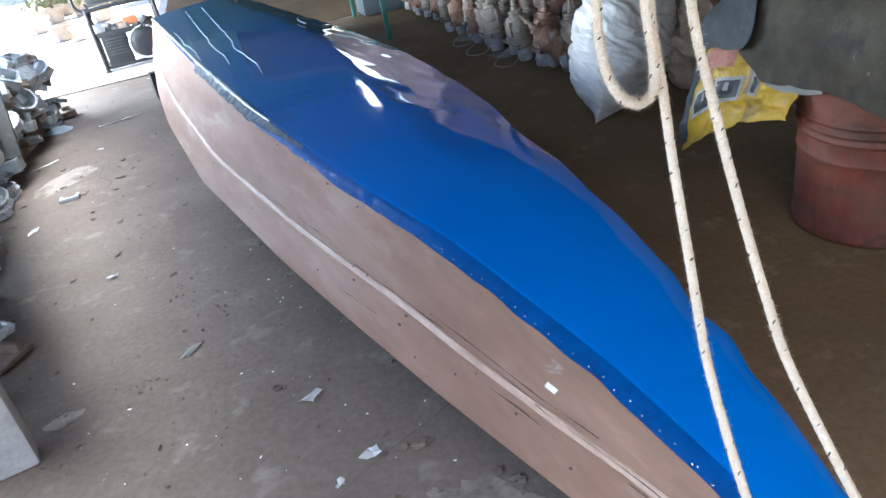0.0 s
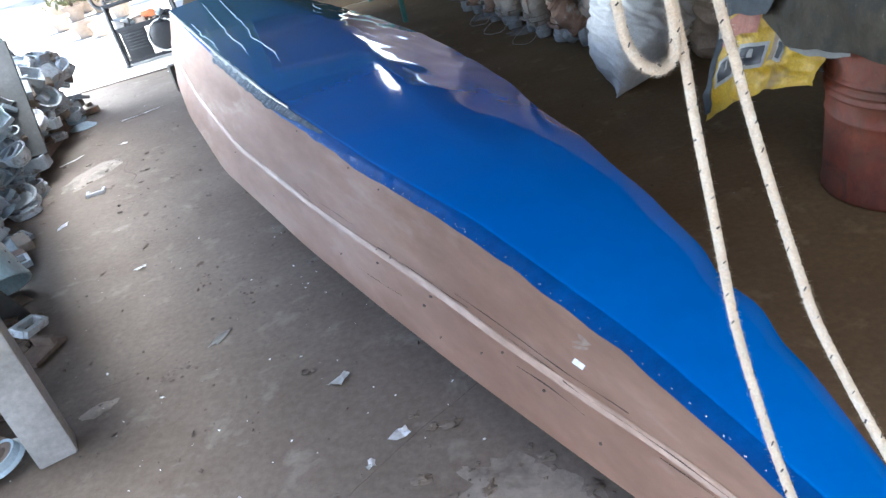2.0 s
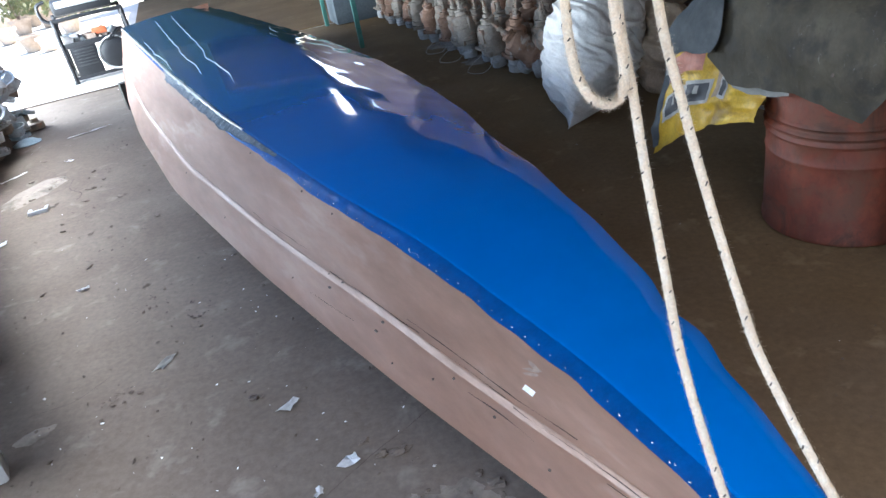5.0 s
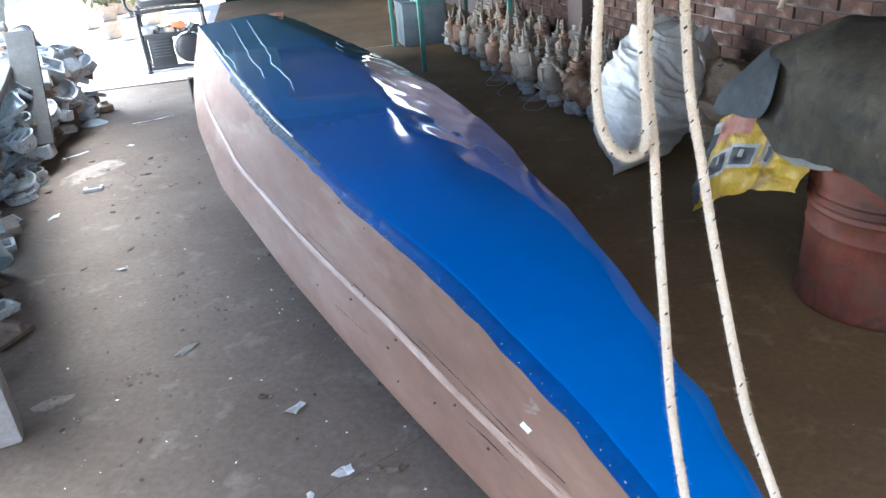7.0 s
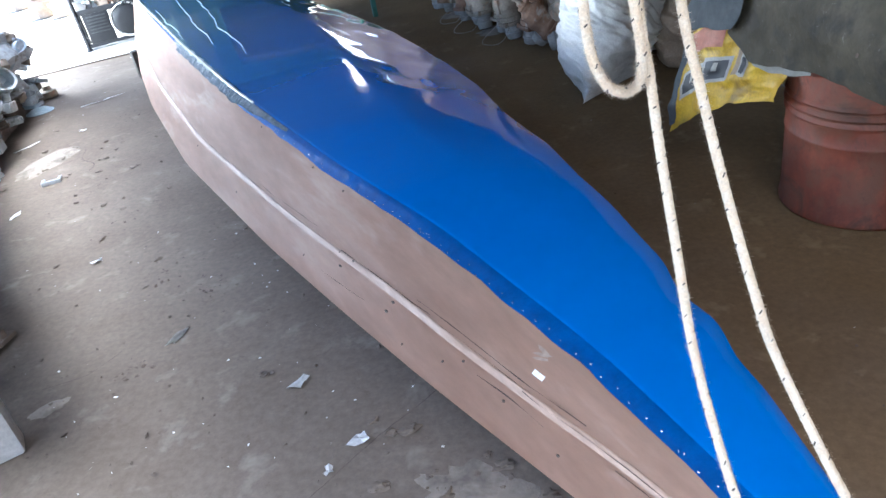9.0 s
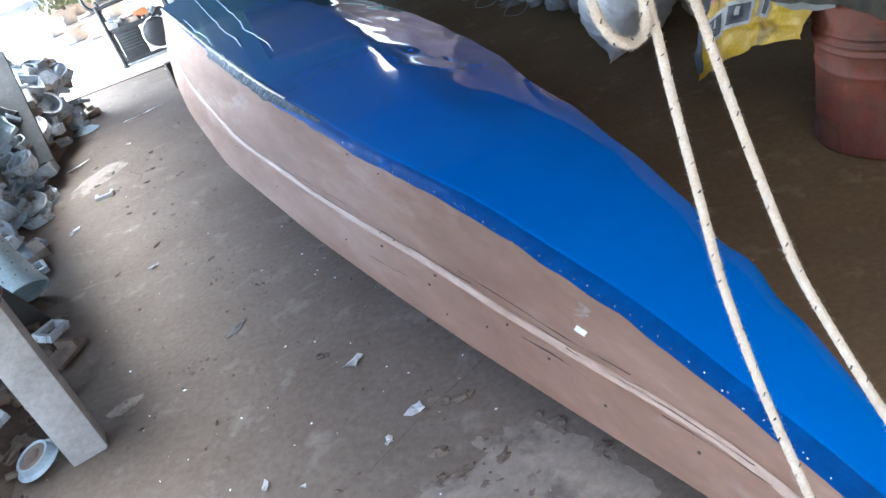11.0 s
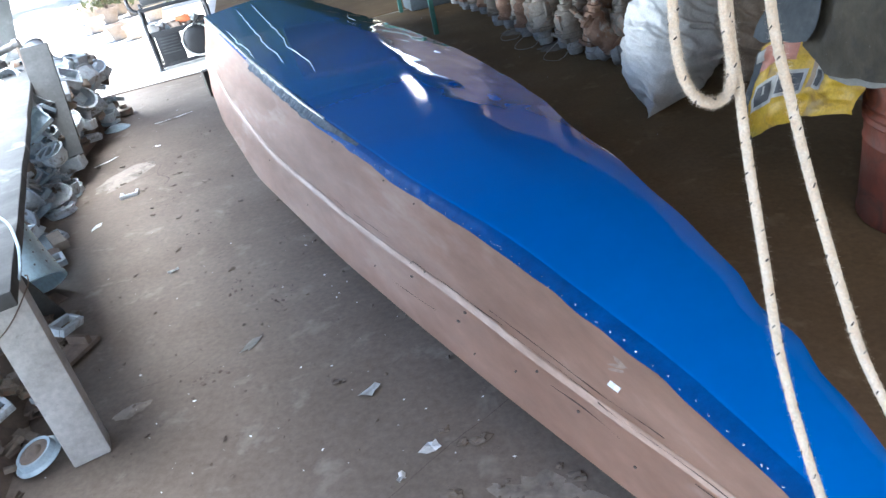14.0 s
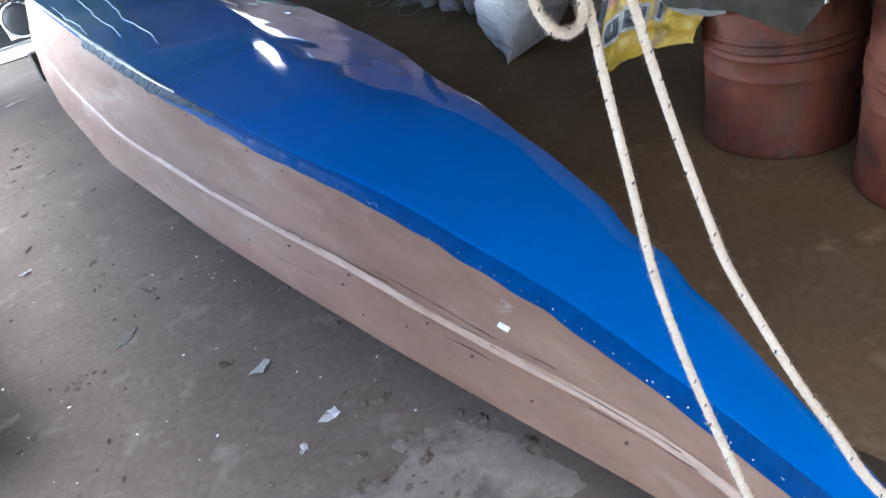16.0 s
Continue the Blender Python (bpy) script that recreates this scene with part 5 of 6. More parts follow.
# junk behind it, beside the boat's far end
for k in range(16):
    bm = bmesh.new()
    kind = k % 3
    if kind == 0:
        lathe(bm, [(0.0, 0), (0.09, 0.0), (0.10, 0.03), (0.06, 0.05), (0.05, 0.14), (0, 0.15)], 16)
    elif kind == 1:
        box(bm, (0, 0, 0.06), (0.22, 0.14, 0.12), bevel=0.012)
        box(bm, (0.05, 0, 0.14), (0.08, 0.08, 0.06), bevel=0.01)
    else:
        tube(bm, [(-0.2, 0, 0.04), (0, 0.01, 0.05), (0.2, 0, 0.04)], 0.035, 10)
    ob = part("machine_part", bm, (GREYMETAL, SCRAPBROWN, ALU)[k % 3])
    ob.matrix_world = at(-0.62 + 0.14 * (k % 8) + rng.uniform(-0.04, 0.04), 9.55 + 0.22 * (k // 8), 0.0, 0, 0, rng.uniform(0, 360)) @ Matrix.Diagonal((1.3, 1.3, 1.9, 1))
    tagged(ob, "greasy grey machine part lying behind the generator", "machine part", group="machine parts behind the generator")

# ---------------------------------------------------------------- yard: pots and plants


def pot(m, r, plant):
    t = thing("flower_pot", m, "clay flower pot with a leafy plant in the yard" if plant else "empty clay flower pot in the yard", "flower pot", group="pots in the yard")
    bm = bmesh.new()
    lathe(bm, [(0, 0), (r * 0.62, 0), (r * 0.95, r * 1.15), (r * 1.08, r * 1.15), (r * 1.08, r * 1.4), (r * 0.93, r * 1.4), (r * 0.86, r * 1.1), (0, r * 1.05)], 20)
    part("pot_body", bm, TERRACOTTA, t)
    if plant:
        bm = bmesh.new()
        for k in range(160):
            d = Vector((rng.gauss(0, 1), rng.gauss(0, 1), abs(rng.gauss(0, 1)))).normalized()
            c = d * r * rng.uniform(0.6, 2.4) + Vector((0, 0, r * 1.6))
            s = r * rng.uniform(0.18, 0.4)
            e = Euler((rng.uniform(0, 6), rng.uniform(0, 6), rng.uniform(0, 6))).to_matrix()
            vs = [bm.verts.new(c + e @ Vector(q) * s) for q in ((-1, 0, 0), (-0.2, 0.45, 0.1), (1, 0, 0), (-0.2, -0.45, 0.1))]
            bm.faces.new(vs)
        part("leaves", bm, LEAF, t, smooth=False)
        bm = bmesh.new()
        for k in range(5):
            tube(bm, [(0, 0, r), (rng.uniform(-1, 1) * r * 0.4, rng.uniform(-1, 1) * r * 0.4, r * 2), (rng.uniform(-1, 1) * r, rng.uniform(-1, 1) * r, r * 3)], r * 0.04, 5)
        part("stem", bm, BARK, t)


for b, a, r, plant in ((-2.35, 13.1, 0.17, False), (-2.05, 12.7, 0.15, False), (-2.9, 16.0, 0.2, True), (-2.45, 16.4, 0.22, True), (-3.4, 16.9, 0.2, False), (-1.9, 14.6, 0.2, True),
                       (-2.9, 17.2, 0.24, True), (-3.0, 14.9, 0.18, False)):
    pot(at(b, a, 0.0, 0, 0, rng.uniform(0, 360)), r, plant)
# hedge of shrubs across the yard
for b, a, h in ((-2.0, 17.8, 0.5), (-3.0, 18.2, 0.5)):
    t = thing("shrub", at(b, a, -0.02), "tall leafy green shrub in the yard hedge", "shrub", group="shrubs in the yard hedge")
    bm = bmesh.new()
    for k in range(7):
        tube(bm, [(0, 0, 0), (rng.uniform(-0.2, 0.2), rng.uniform(-0.2, 0.2), h * 0.4), (rng.uniform(-0.5, 0.5), rng.uniform(-0.4, 0.4), h * 0.85)], 0.022, 6)
    part("trunk", bm, BARK, t)
    verts, faces = [], []
    for k in range(420):
        c = Vector((rng.gauss(0, 0.36), rng.gauss(0, 0.3), h * (0.03 + 0.97 * rng.random())))
        s = rng.uniform(0.05, 0.11)
        e = Euler((rng.uniform(0, 6), rng.uniform(0, 6), rng.uniform(0, 6))).to_matrix()
        n = len(verts)
        verts += [tuple(c + e @ Vector(q) * s) for q in ((-1, 0, 0), (-0.2, 0.4, 0.1), (1, 0, 0), (-0.2, -0.4, 0.1))]
        faces.append((n, n + 1, n + 2, n + 3))
    me = bpy.data.meshes.new("crown")
    me.from_pydata(verts, [], faces)
    me.materials.append(LEAF)
    new("crown", me).parent = t

# unseen tall dull wall behind the lean-to, added so the blue sheet reflects teal
bm = bmesh.new()
box(bm, (0.4, 24.0, 3.2), (5.6, 0.2, 6.5), bevel=0.01)
w = part("wall_yard", bm, DULLSHEET)
w.matrix_world = ROOM
tagged(w, "unseen tall dull teal wall added beyond the yard for the boat's reflection", "wall", kind="structure")
# unseen trees beyond the yard, added to keep bright sky out of the reflection
for b, a, h in ((-8.5, 27.0, 6.0), (-5.2, 26.2, 5.6), (-2.2, 27.0, 6.4), (0.6, 26.4, 6.0), (3.2, 27.6, 6.2)):
    t = thing("tree", at(b, a, -0.06), "unseen leafy green tree added beyond the yard for the boat's reflection", "tree", group="trees beyond the yard")
    bm = bmesh.new()
    tube(bm, [(0, 0, 0), (0.05, 0.03, h * 0.25), (-0.06, 0.05, h * 0.5), (0.02, 0, h * 0.8)], 0.14, 8)
    for k in range(9):
        z0 = h * (0.25 + 0.06 * k)
        g = k * 2.4
        tube(bm, [(0, 0, z0), (0.6 * math.cos(g), 0.6 * math.sin(g), z0 + 0.5), (1.2 * math.cos(g), 1.2 * math.sin(g), z0 + 0.8)], 0.045, 5)
    part("trunk", bm, BARK, t)
    verts, faces = [], []
    clumps = [Vector((rng.gauss(0, 0.95), rng.gauss(0, 0.95), h * (0.22 + 0.78 * rng.random()))) for _ in range(46)]
    for k in range(5200):
        c = rng.choice(clumps) + Vector((rng.gauss(0, 0.3), rng.gauss(0, 0.3), rng.gauss(0, 0.26)))
        e = Euler((rng.uniform(0, 6), rng.uniform(0, 6), rng.uniform(0, 6))).to_matrix()
        s = rng.uniform(0.07, 0.15)
        n = len(verts)
        verts += [tuple(c + e @ Vector(q) * s) for q in ((-1, 0, 0), (-0.2, 0.42, 0.1), (1, 0, 0), (-0.2, -0.42, 0.1))]
        faces.append((n, n + 1, n + 2, n + 3))
    me = bpy.data.meshes.new("crown")
    me.from_pydata(verts, [], faces)
    me.materials.append(LEAF)
    new("crown", me).parent = t

# ---------------------------------------------------------------- left-hand side: long bench, vise, bucket
BEN = at(-0.962, 2.20, 0, 0, 0, 12.4)  # bench axes: x towards the open side is minus, y along the bench
bench = thing("workbench", BEN, "long rough dusty grey timber workbench on thick legs", "workbench")
for x in (-0.115, -0.62):
    for y in (0.0, 4.75):
        bm = bmesh.new()
        box(bm, (x + (0.04 if x > -0.2 else 0), y, 0.345), (0.125, 0.10, 0.69), bevel=0.008)
        for v in bm.verts:
            v.co += wob(v.co, 7, 0.004, 3)
        part("leg", bm, PALEWOOD, bench)
for k, (x, w) in enumerate(((-0.11, 0.22), (-0.335, 0.21), (-0.56, 0.22))):
    bm = bmesh.new()
    box(bm, (x, 2.38, 0.715 + 0.004 * (k % 2)), (w, 5.2, 0.05), bevel=0.006)
    bmesh.ops.subdivide_edges(bm, edges=[e for e in bm.edges if e.calc_length() > 1], cuts=30)
    for v in bm.verts:
        v.co += wob(v.co, 2.5, 0.007, k)
    part("plank", bm, BENCH, bench)
bm = bmesh.new()
box(bm, (-0.335, 0.0, 0.62), (0.50, 0.05, 0.11), bevel=0.006)
part("rail", bm, BENCH, bench)
bm = bmesh.new()
box(bm, (-0.335, 4.75, 0.62), (0.50, 0.05, 0.11), bevel=0.006)
part("rail", bm, BENCH, bench)
# leaning plank under the bench front
bm = bmesh.new()
box(bm, (0, 0, 0.37), (0.13, 0.035, 0.74), bevel=0.005)
ob = part("leaning_plank", bm, BENCH)
ob.matrix_world = at(-1.40, 3.30, 0.01, 38, -12, 20)
tagged(ob, "grey plank leaning under the workbench", "plank")
# broad plank against the far end of the bench
bm = bmesh.new()
box(bm, (0, 0, 0.41), (0.19, 0.035, 0.82), bevel=0.005)
ob = part("leaning_plank", bm, BENCH)
ob.matrix_world = at(-1.64, 5.47, 0.20, -24, 0, 0)
tagged(ob, "broad grey plank leaning on the scrap heap", "plank")
# pale board standing behind the vise
bm = bmesh.new()
box(bm, (0, 0, 0.42), (0.30, 0.03, 0.84), bevel=0.005)
ob = part("standing_board", bm, BENCH)
ob.matrix_world = at(-2.32, 7.16, 0.742, -6, 14, 12)
tagged(ob, "pale grey board standing on the far end of the workbench", "board")

vise = thing("bench_vise", BEN @ pose(-0.36, 4.30, 0.743, 0, 0, -12), "dusty grey cast-iron bench vise with an arched frame", "vise")
bm = bmesh.new()
box(bm, (0.02, 0, 0.05), (0.34, 0.22, 0.10), bevel=0.03)
box(bm, (0.05, 0, 0.15), (0.24, 0.18, 0.14), bevel=0.04)
part("vise_base", bm, BENCH, vise)
bm = bmesh.new()
arch = []
for k in range(25):
    a = math.pi * (1.0 - k / 24)
    ring = []
    for j in range(13):
        g = 2 * math.pi * j / 12
        r = 0.165 + 0.042 * math.cos(g)
        ring.append(Vector((0.02 + r * math.cos(a), 0.075 * math.sin(g), 0.20 + 1.05 * r * math.sin(a))))
    arch.append(ring)
sheet(bm, arch)
bmesh.ops.recalc_face_normals(bm, faces=list(bm.faces))
part("arched_frame", bm, BENCH, vise)
bm = bmesh.new()
lathe(bm, [(0, 0), (0.028, 0), (0.028, 0.16), (0.04, 0.17), (0.04, 0.21), (0, 0.215)], 14, pose(0.16, 0, 0.16, 0, 78, 0))
part("screw", bm, GREYMETAL, vise, "grey screw with a round head")
bm = bmesh.new()
box(bm, (0.02, 0, 0.25), (0.12, 0.14, 0.07), bevel=0.015)
part("jaw", bm, SCRAPBROWN, vise, "dark jaw under the arch")
# long dark bar from the bench's far end down on to the heap
bm = bmesh.new()
tube(bm, [ROOM @ Vector(p) for p in ((-1.90, 6.32, 0.93), (-1.78, 5.92, 0.64), (-1.655, 5.50, 0.34))], 0.014, 10)
for p in ((-1.90, 6.32, 0.93), (-1.655, 5.50, 0.34)):
    bmesh.ops.create_icosphere(bm, subdivisions=2, radius=0.024, matrix=ROOM @ Matrix.Translation(p))
tagged(part("steel_bar", bm, SCRAPBROWN), "long dark steel bar leaning on the bench and the scrap heap", "bar")
# perforated steel angle and other clutter on the bench
bm = bmesh.new()
box(bm, (0, 0, 0.04), (0.10, 0.5, 0.08), bevel=0.004)
ob = part("slotted_angle", bm, SHEETMETAL)
ob.matrix_world = BEN @ pose(-0.40, 4.5, 0.742, 0, 0, 20)
tagged(ob, "slotted grey steel angle on the workbench", "steel angle")
for k in range(5):
    bm = bmesh.new()
    box(bm, (0, 0, 0), (0.04, 0.025, 0.004), bevel=0.001)
    sl = part("slot", bm, INK, ob)
    sl.matrix_basis = pose(0.0505, -0.18 + 0.09 * k, 0.045, 0, 90, 0)
# hanging cable
bm = bmesh.new()
tube(bm, [BEN @ v for v in glide([(-0.32, 0.95, 0.748), (-0.16, 0.70, 0.748), (-0.04, 0.42, 0.75), (0.008, 0.15, 0.745), (0.012, 0.0, 0.725), (0.0, -0.06, 0.70)], 8)], 0.005, 6)
tagged(part("cable", bm, BLUEGREY), "thin blue-grey cable sagging round the bench corner", "cable")
bm = bmesh.new()
tube(bm, [BEN @ v for v in glide([(-0.30, -0.06, 0.50), (-0.12, -0.055, 0.55), (0.0, -0.055, 0.66), (0.014, 0.0, 0.68), (0.0, 0.05, 0.67)], 8)], 0.0022, 6)
tagged(part("cord", bm, SCRAPBROWN), "dark cord tied round the bench leg", "cord")

# pale blue perforated bucket lying on its side
axis = Vector((0.10, -0.17, -0.26)).normalized()
tilt = axis.to_track_quat("Z", "Y").to_matrix().to_4x4()
bk = thing("plastic_bucket", ROOM @ Matrix.Translation((-1.625, 3.775, 0.395)) @ tilt @ Matrix.Diagonal((0.98, 0.98, 1.27, 1)), "pale blue perforated plastic bucket tipped over its mouth", "bucket")
bm = bmesh.new()
lathe(bm, [(0.0, 0.012), (0.11, 0.012), (0.115, 0.0), (0.12, 0.0), (0.15, 0.30), (0.158, 0.30), (0.158, 0.315), (0.145, 0.315), (0.118, 0.02), (0.0, 0.018)], 40)
part("bucket_body", bm, BUCKET, bk)
bm = bmesh.new()
lathe(bm, [(0, 0), (0.0042, 0.0), (0.0036, 0.0012), (0, 0.0014)], 8)
dot = part("hole", bm, SEAM, bk)
first = True
for j in range(5):
    for k in range(14):
        ob = dot if first else new("hole", dot.data)
        first = False
        ob.parent = bk
        z = 0.05 + 0.052 * j
        r = 0.12 + 0.03 * z / 0.30 + 0.0004
        t = 2 * math.pi * (k + 0.5 * (j % 2)) / 14
        ob.matrix_basis = Matrix.Translation((r * math.cos(t), r * math.sin(t), z)) @ Euler((0, radians(84), t)).to_matrix().to_4x4()
# concrete block behind the bucket
bm = bmesh.new()
box(bm, (0, 0, 0.18), (0.20, 0.30, 0.36), bevel=0.012)
for v in bm.verts:
    v.co += wob(v.co, 6, 0.008, 8)
ob = part("concrete_block", bm, BENCH)
ob.matrix_world = at(-1.86, 3.05, 0, 0, 0, 14)
tagged(ob, "rough grey concrete block under the workbench", "block")


# ---------------------------------------------------------------- scrap heaps
def scrap_meshes():
    made = []

    def keep(name, label, material, build):
        bm = bmesh.new()
        build(bm)
        for v in bm.verts:
            v.co += wob(v.co, 12, 0.004, len(made))
        ob = part(name, bm, material)
        tagged(ob, label, name.replace("_", " "), group="scrap heap on the floor")
        made.append(ob)

    keep("cast_box", "dull cast aluminium box from the scrap heap", ALU, lambda bm: (box(bm, (0, 0, 0.06), (0.22, 0.16, 0.02), bevel=0.004), [box(bm, c, s, bevel=0.006) for c, s in (((0.105, 0, 0.11), (0.02, 0.17, 0.12)), ((-0.105, 0, 0.11), (0.02, 0.17, 0.12)), ((0, 0.08, 0.11), (0.21, 0.02, 0.12)), ((0, -0.08, 0.11), (0.21, 0.02, 0.12)))]))
    keep("pulley", "grey metal pulley wheel from the scrap heap", ALU, lambda bm: lathe(bm, [(0.03, 0), (0.05, 0), (0.055, 0.02), (0.11, 0.025), (0.135, 0.0), (0.145, 0.005), (0.13, 0.035), (0.145, 0.065), (0.135, 0.07), (0.11, 0.045), (0.055, 0.05), (0.05, 0.07), (0.03, 0.07), (0.03, 0)], 26))
    keep("metal_pot", "dented grey metal pot from the scrap heap", ALU, lambda bm: lathe(bm, [(0, 0), (0.09, 0.0), (0.12, 0.05), (0.125, 0.14), (0.14, 0.145), (0.14, 0.152), (0.118, 0.15), (0.112, 0.05), (0, 0.015)], 24))
    keep("slotted_bracket", "slotted grey metal bracket from the scrap heap", ALU, lambda bm: [box(bm, c, s, bevel=0.003) for c, s in (((0, 0.035, 0.02), (0.16, 0.022, 0.04)), ((0, -0.035, 0.02), (0.16, 0.022, 0.04)), ((0.075, 0, 0.02), (0.02, 0.05, 0.04)), ((-0.07, 0, 0.02), (0.03, 0.05, 0.04)))])
    keep("pan_cover", "blue-grey enamel pan cover from the scrap heap", BLUEGREY, lambda bm: lathe(bm, [(0, 0.05), (0.03, 0.05), (0.035, 0.035), (0.09, 0.03), (0.13, 0.005), (0.15, 0.0), (0.152, 0.006), (0.13, 0.014), (0.09, 0.04), (0, 0.056)], 26))
    keep("iron_plate", "rusty brown iron plate from the scrap heap", SCRAPBROWN, lambda bm: (box(bm, (0, 0, 0.012), (0.21, 0.14, 0.022), bevel=0.004), box(bm, (0.05, 0, 0.04), (0.03, 0.12, 0.05), bevel=0.004)))
    keep("pipe_stub", "grey pipe stub from the scrap heap", ALU, lambda bm: lathe(bm, [(0.038, 0), (0.05, 0), (0.05, 0.02), (0.046, 0.025), (0.046, 0.19), (0.052, 0.195), (0.052, 0.21), (0.038, 0.21), (0.038, 0)], 18))
    keep("gear_case", "dusty gear case from the scrap heap", CLAYGREY, lambda bm: (lathe(bm, [(0, 0), (0.10, 0), (0.115, 0.015), (0.11, 0.08), (0.06, 0.10), (0.05, 0.15), (0, 0.15)], 20), box(bm, (0.10, 0, 0.04), (0.08, 0.07, 0.08), bevel=0.012)))
    keep("enamel_tray", "pale blue-grey tray from the scrap heap", BLUEGREY, lambda bm: (box(bm, (0, 0, 0.006), (0.26, 0.17, 0.012), bevel=0.004), [box(bm, c, s, bevel=0.003) for c, s in (((0.13, 0, 0.025), (0.012, 0.18, 0.05)), ((-0.13, 0, 0.025), (0.012, 0.18, 0.05)), ((0, 0.088, 0.025), (0.26, 0.012, 0.05)), ((0, -0.088, 0.025), (0.26, 0.012, 0.05)))]))
    keep("timber_offcut", "brown timber offcut in the scrap heap", TIMBER, lambda bm: box(bm, (0, 0, 0.03), (0.09, 0.22, 0.06), bevel=0.006))
    return made


kinds = scrap_meshes()
used = set()
rng = random.Random(23)


def drop(kind, m):
    src = kinds[kind]
    if kind in used:
        ob = copy_thing(src, m)
    else:
        used.add(kind)
        ob = src
    ob.matrix_basis = m
    return ob


def heap(a0, a1, edge, depth, high, count, weights, big=1.0):
    """Scrap piled against the open side: edge(a) is the foot's b, rising to high at depth behind it."""
    for _ in range(count):
        a = rng.uniform(a0, a1)
        q = rng.random() ** 0.8
        b = edge(a) - depth * q
        z = high(a) * min(1.0, q * 3.2) ** 0.8 * rng.uniform(0.72, 1.0)
        kind = rng.choices(range(len(kinds)), weights)[0]
        k = big * rng.uniform(0.75, 1.25)
        m = at(b, a, max(0.0, z - 0.05), rng.uniform(-60, 60) * min(1, q * 4), rng.uniform(-50, 50) * min(1, q * 4), rng.uniform(0, 360)) @ Matrix.Diagonal((k, k, k, 1))
        drop(kind, m)


# solid cores, so that nothing hangs in the air
def core(a0, a1, edge, depth, high, seed):
    bm = bmesh.new()
    rows = []
    for i in range(61):
        a = a0 + (a1 - a0) * i / 60
        rise = min(1.0, 6 * i / 60, 6 * (60 - i) / 60)
        row = []
        for j in range(31):
            q = j / 30
            b = edge(a) - 0.06 - depth * q
            z = rise * (high(a) - 0.06) * min(1.0, q * 3.2) ** 0.8 + 0.05 * noise.noise((a * 6, b * 6, seed)) * min(1, q * 6) * rise - 0.004
            row.append(ROOM @ Vector((b, a, max(-0.004, z))))
        rows.append(row)
    sheet(bm, rows)
    ob = part("scrap_core", bm, SCRAPBROWN)
    tagged(ob, "dark dusty core of the scrap heap", "scrap", kind="stuff")


far_edge = lambda a: -1.60 - 0.10 * math.sin((a - 4.6) * 1.3)
far_high = lambda a: 0.16 + 0.64 * min(1.0, max(0.0, (a - 4.7) / 1.5))
core(4.3, 7.6, far_edge, 1.4, far_high, 1)
heap(5.0, 7.4, far_edge, 1.1, far_high, 420, (4, 2, 3, 3, 3, 2, 3, 2, 4, 0.4), 0.66)
heap(5.2, 7.2, lambda a: far_edge(a) + 0.05, 0.25, lambda a: 0.62, 110, (5, 1, 3, 3, 2, 2, 2, 1, 4, 0.2), 0.74)
heap(4.3, 5.4, far_edge, 0.8, far_high, 80, (1, 3, 1, 4, 3, 2, 2, 1, 1, 0.5), 0.72)
heap(3.5, 4.6, lambda a: -1.42 - 0.22 * (a - 3.6), 0.7, lambda a: 0.06, 36, (0.5, 2, 0.5, 6, 2, 2, 1, 1, 1, 0.5), 0.72)
near_edge = lambda a: -1.22 - 0.05 * (a - 1.6)
near_high = lambda a: 0.24
core(1.5, 3.3, near_edge, 0.9, near_high, 2)
heap(1.55, 3.3, near_edge, 0.8, near_high, 380, (0.12, 0.1, 0.1, 0.4, 0.0, 6, 0.0, 3, 0.1, 5), 0.35)
# pieces that stand apart
for kind, b, a, z, rx, ry, rz, k in ((3, -1.36, 2.38, 0.13, 15, -10, 40, 0.85), (3, -1.42, 2.33, 0.15, 5, 10, 70, 0.8), (3, -1.24, 2.98, 0.10, 20, 10, 70, 0.9), (5, -1.23, 2.93, 0.0, 0, 0, 60, 0.9), (3, -1.24, 2.58, 0.05, 15, -12, 60, 0.8), (5, -1.30, 2.62, 0.0, 0, 0, 30, 0.8),
                                     (3, -1.52, 4.02, 0.0, 0, 0, 110, 0.9), (1, -1.78, 5.02, 0.02, 12, 5, 0, 1.25), (0, -1.72, 6.95, 0.12, 10, -20, 30, 1.1), (0, -1.68, 7.1, 0.0, 0, -8, 15, 1.1), (2, -2.1, 7.2, 0.42, 12, -10, 0, 1.2),
                                     (2, -1.95, 6.9, 0.43, -12, 18, 0, 1.2), (2, -2.35, 6.7, 0.5, -30, 10, 0, 1.2)):
    drop(kind, at(b, a, z, rx, ry, rz) @ Matrix.Diagonal((k, k, k, 1)))
# enamel lid at the foot of the near heap
lid = thing("cooking_lid", at(-1.20, 2.20, 0.035, 8, -12, 0), "blue-grey enamel lid with a rusty brown middle", "lid")
bm = bmesh.new()
lathe(bm, [(0.052, 0.030), (0.060, 0.030), (0.064, 0.006), (0.080, 0.002), (0.084, 0.006), (0.080, 0.010), (0.068, 0.014), (0.062, 0.038), (0.052, 0.036), (0.052, 0.030)], 36)
part("rim", bm, BLUEGREY, lid)
bm = bmesh.new()
lathe(bm, [(0.0, 0.028), (0.052, 0.030), (0.052, 0.034), (0.030, 0.036), (0.022, 0.046), (0.012, 0.050), (0.0, 0.050)], 28)
part("middle", bm, SCRAPBROWN, lid, "rusty brown middle")
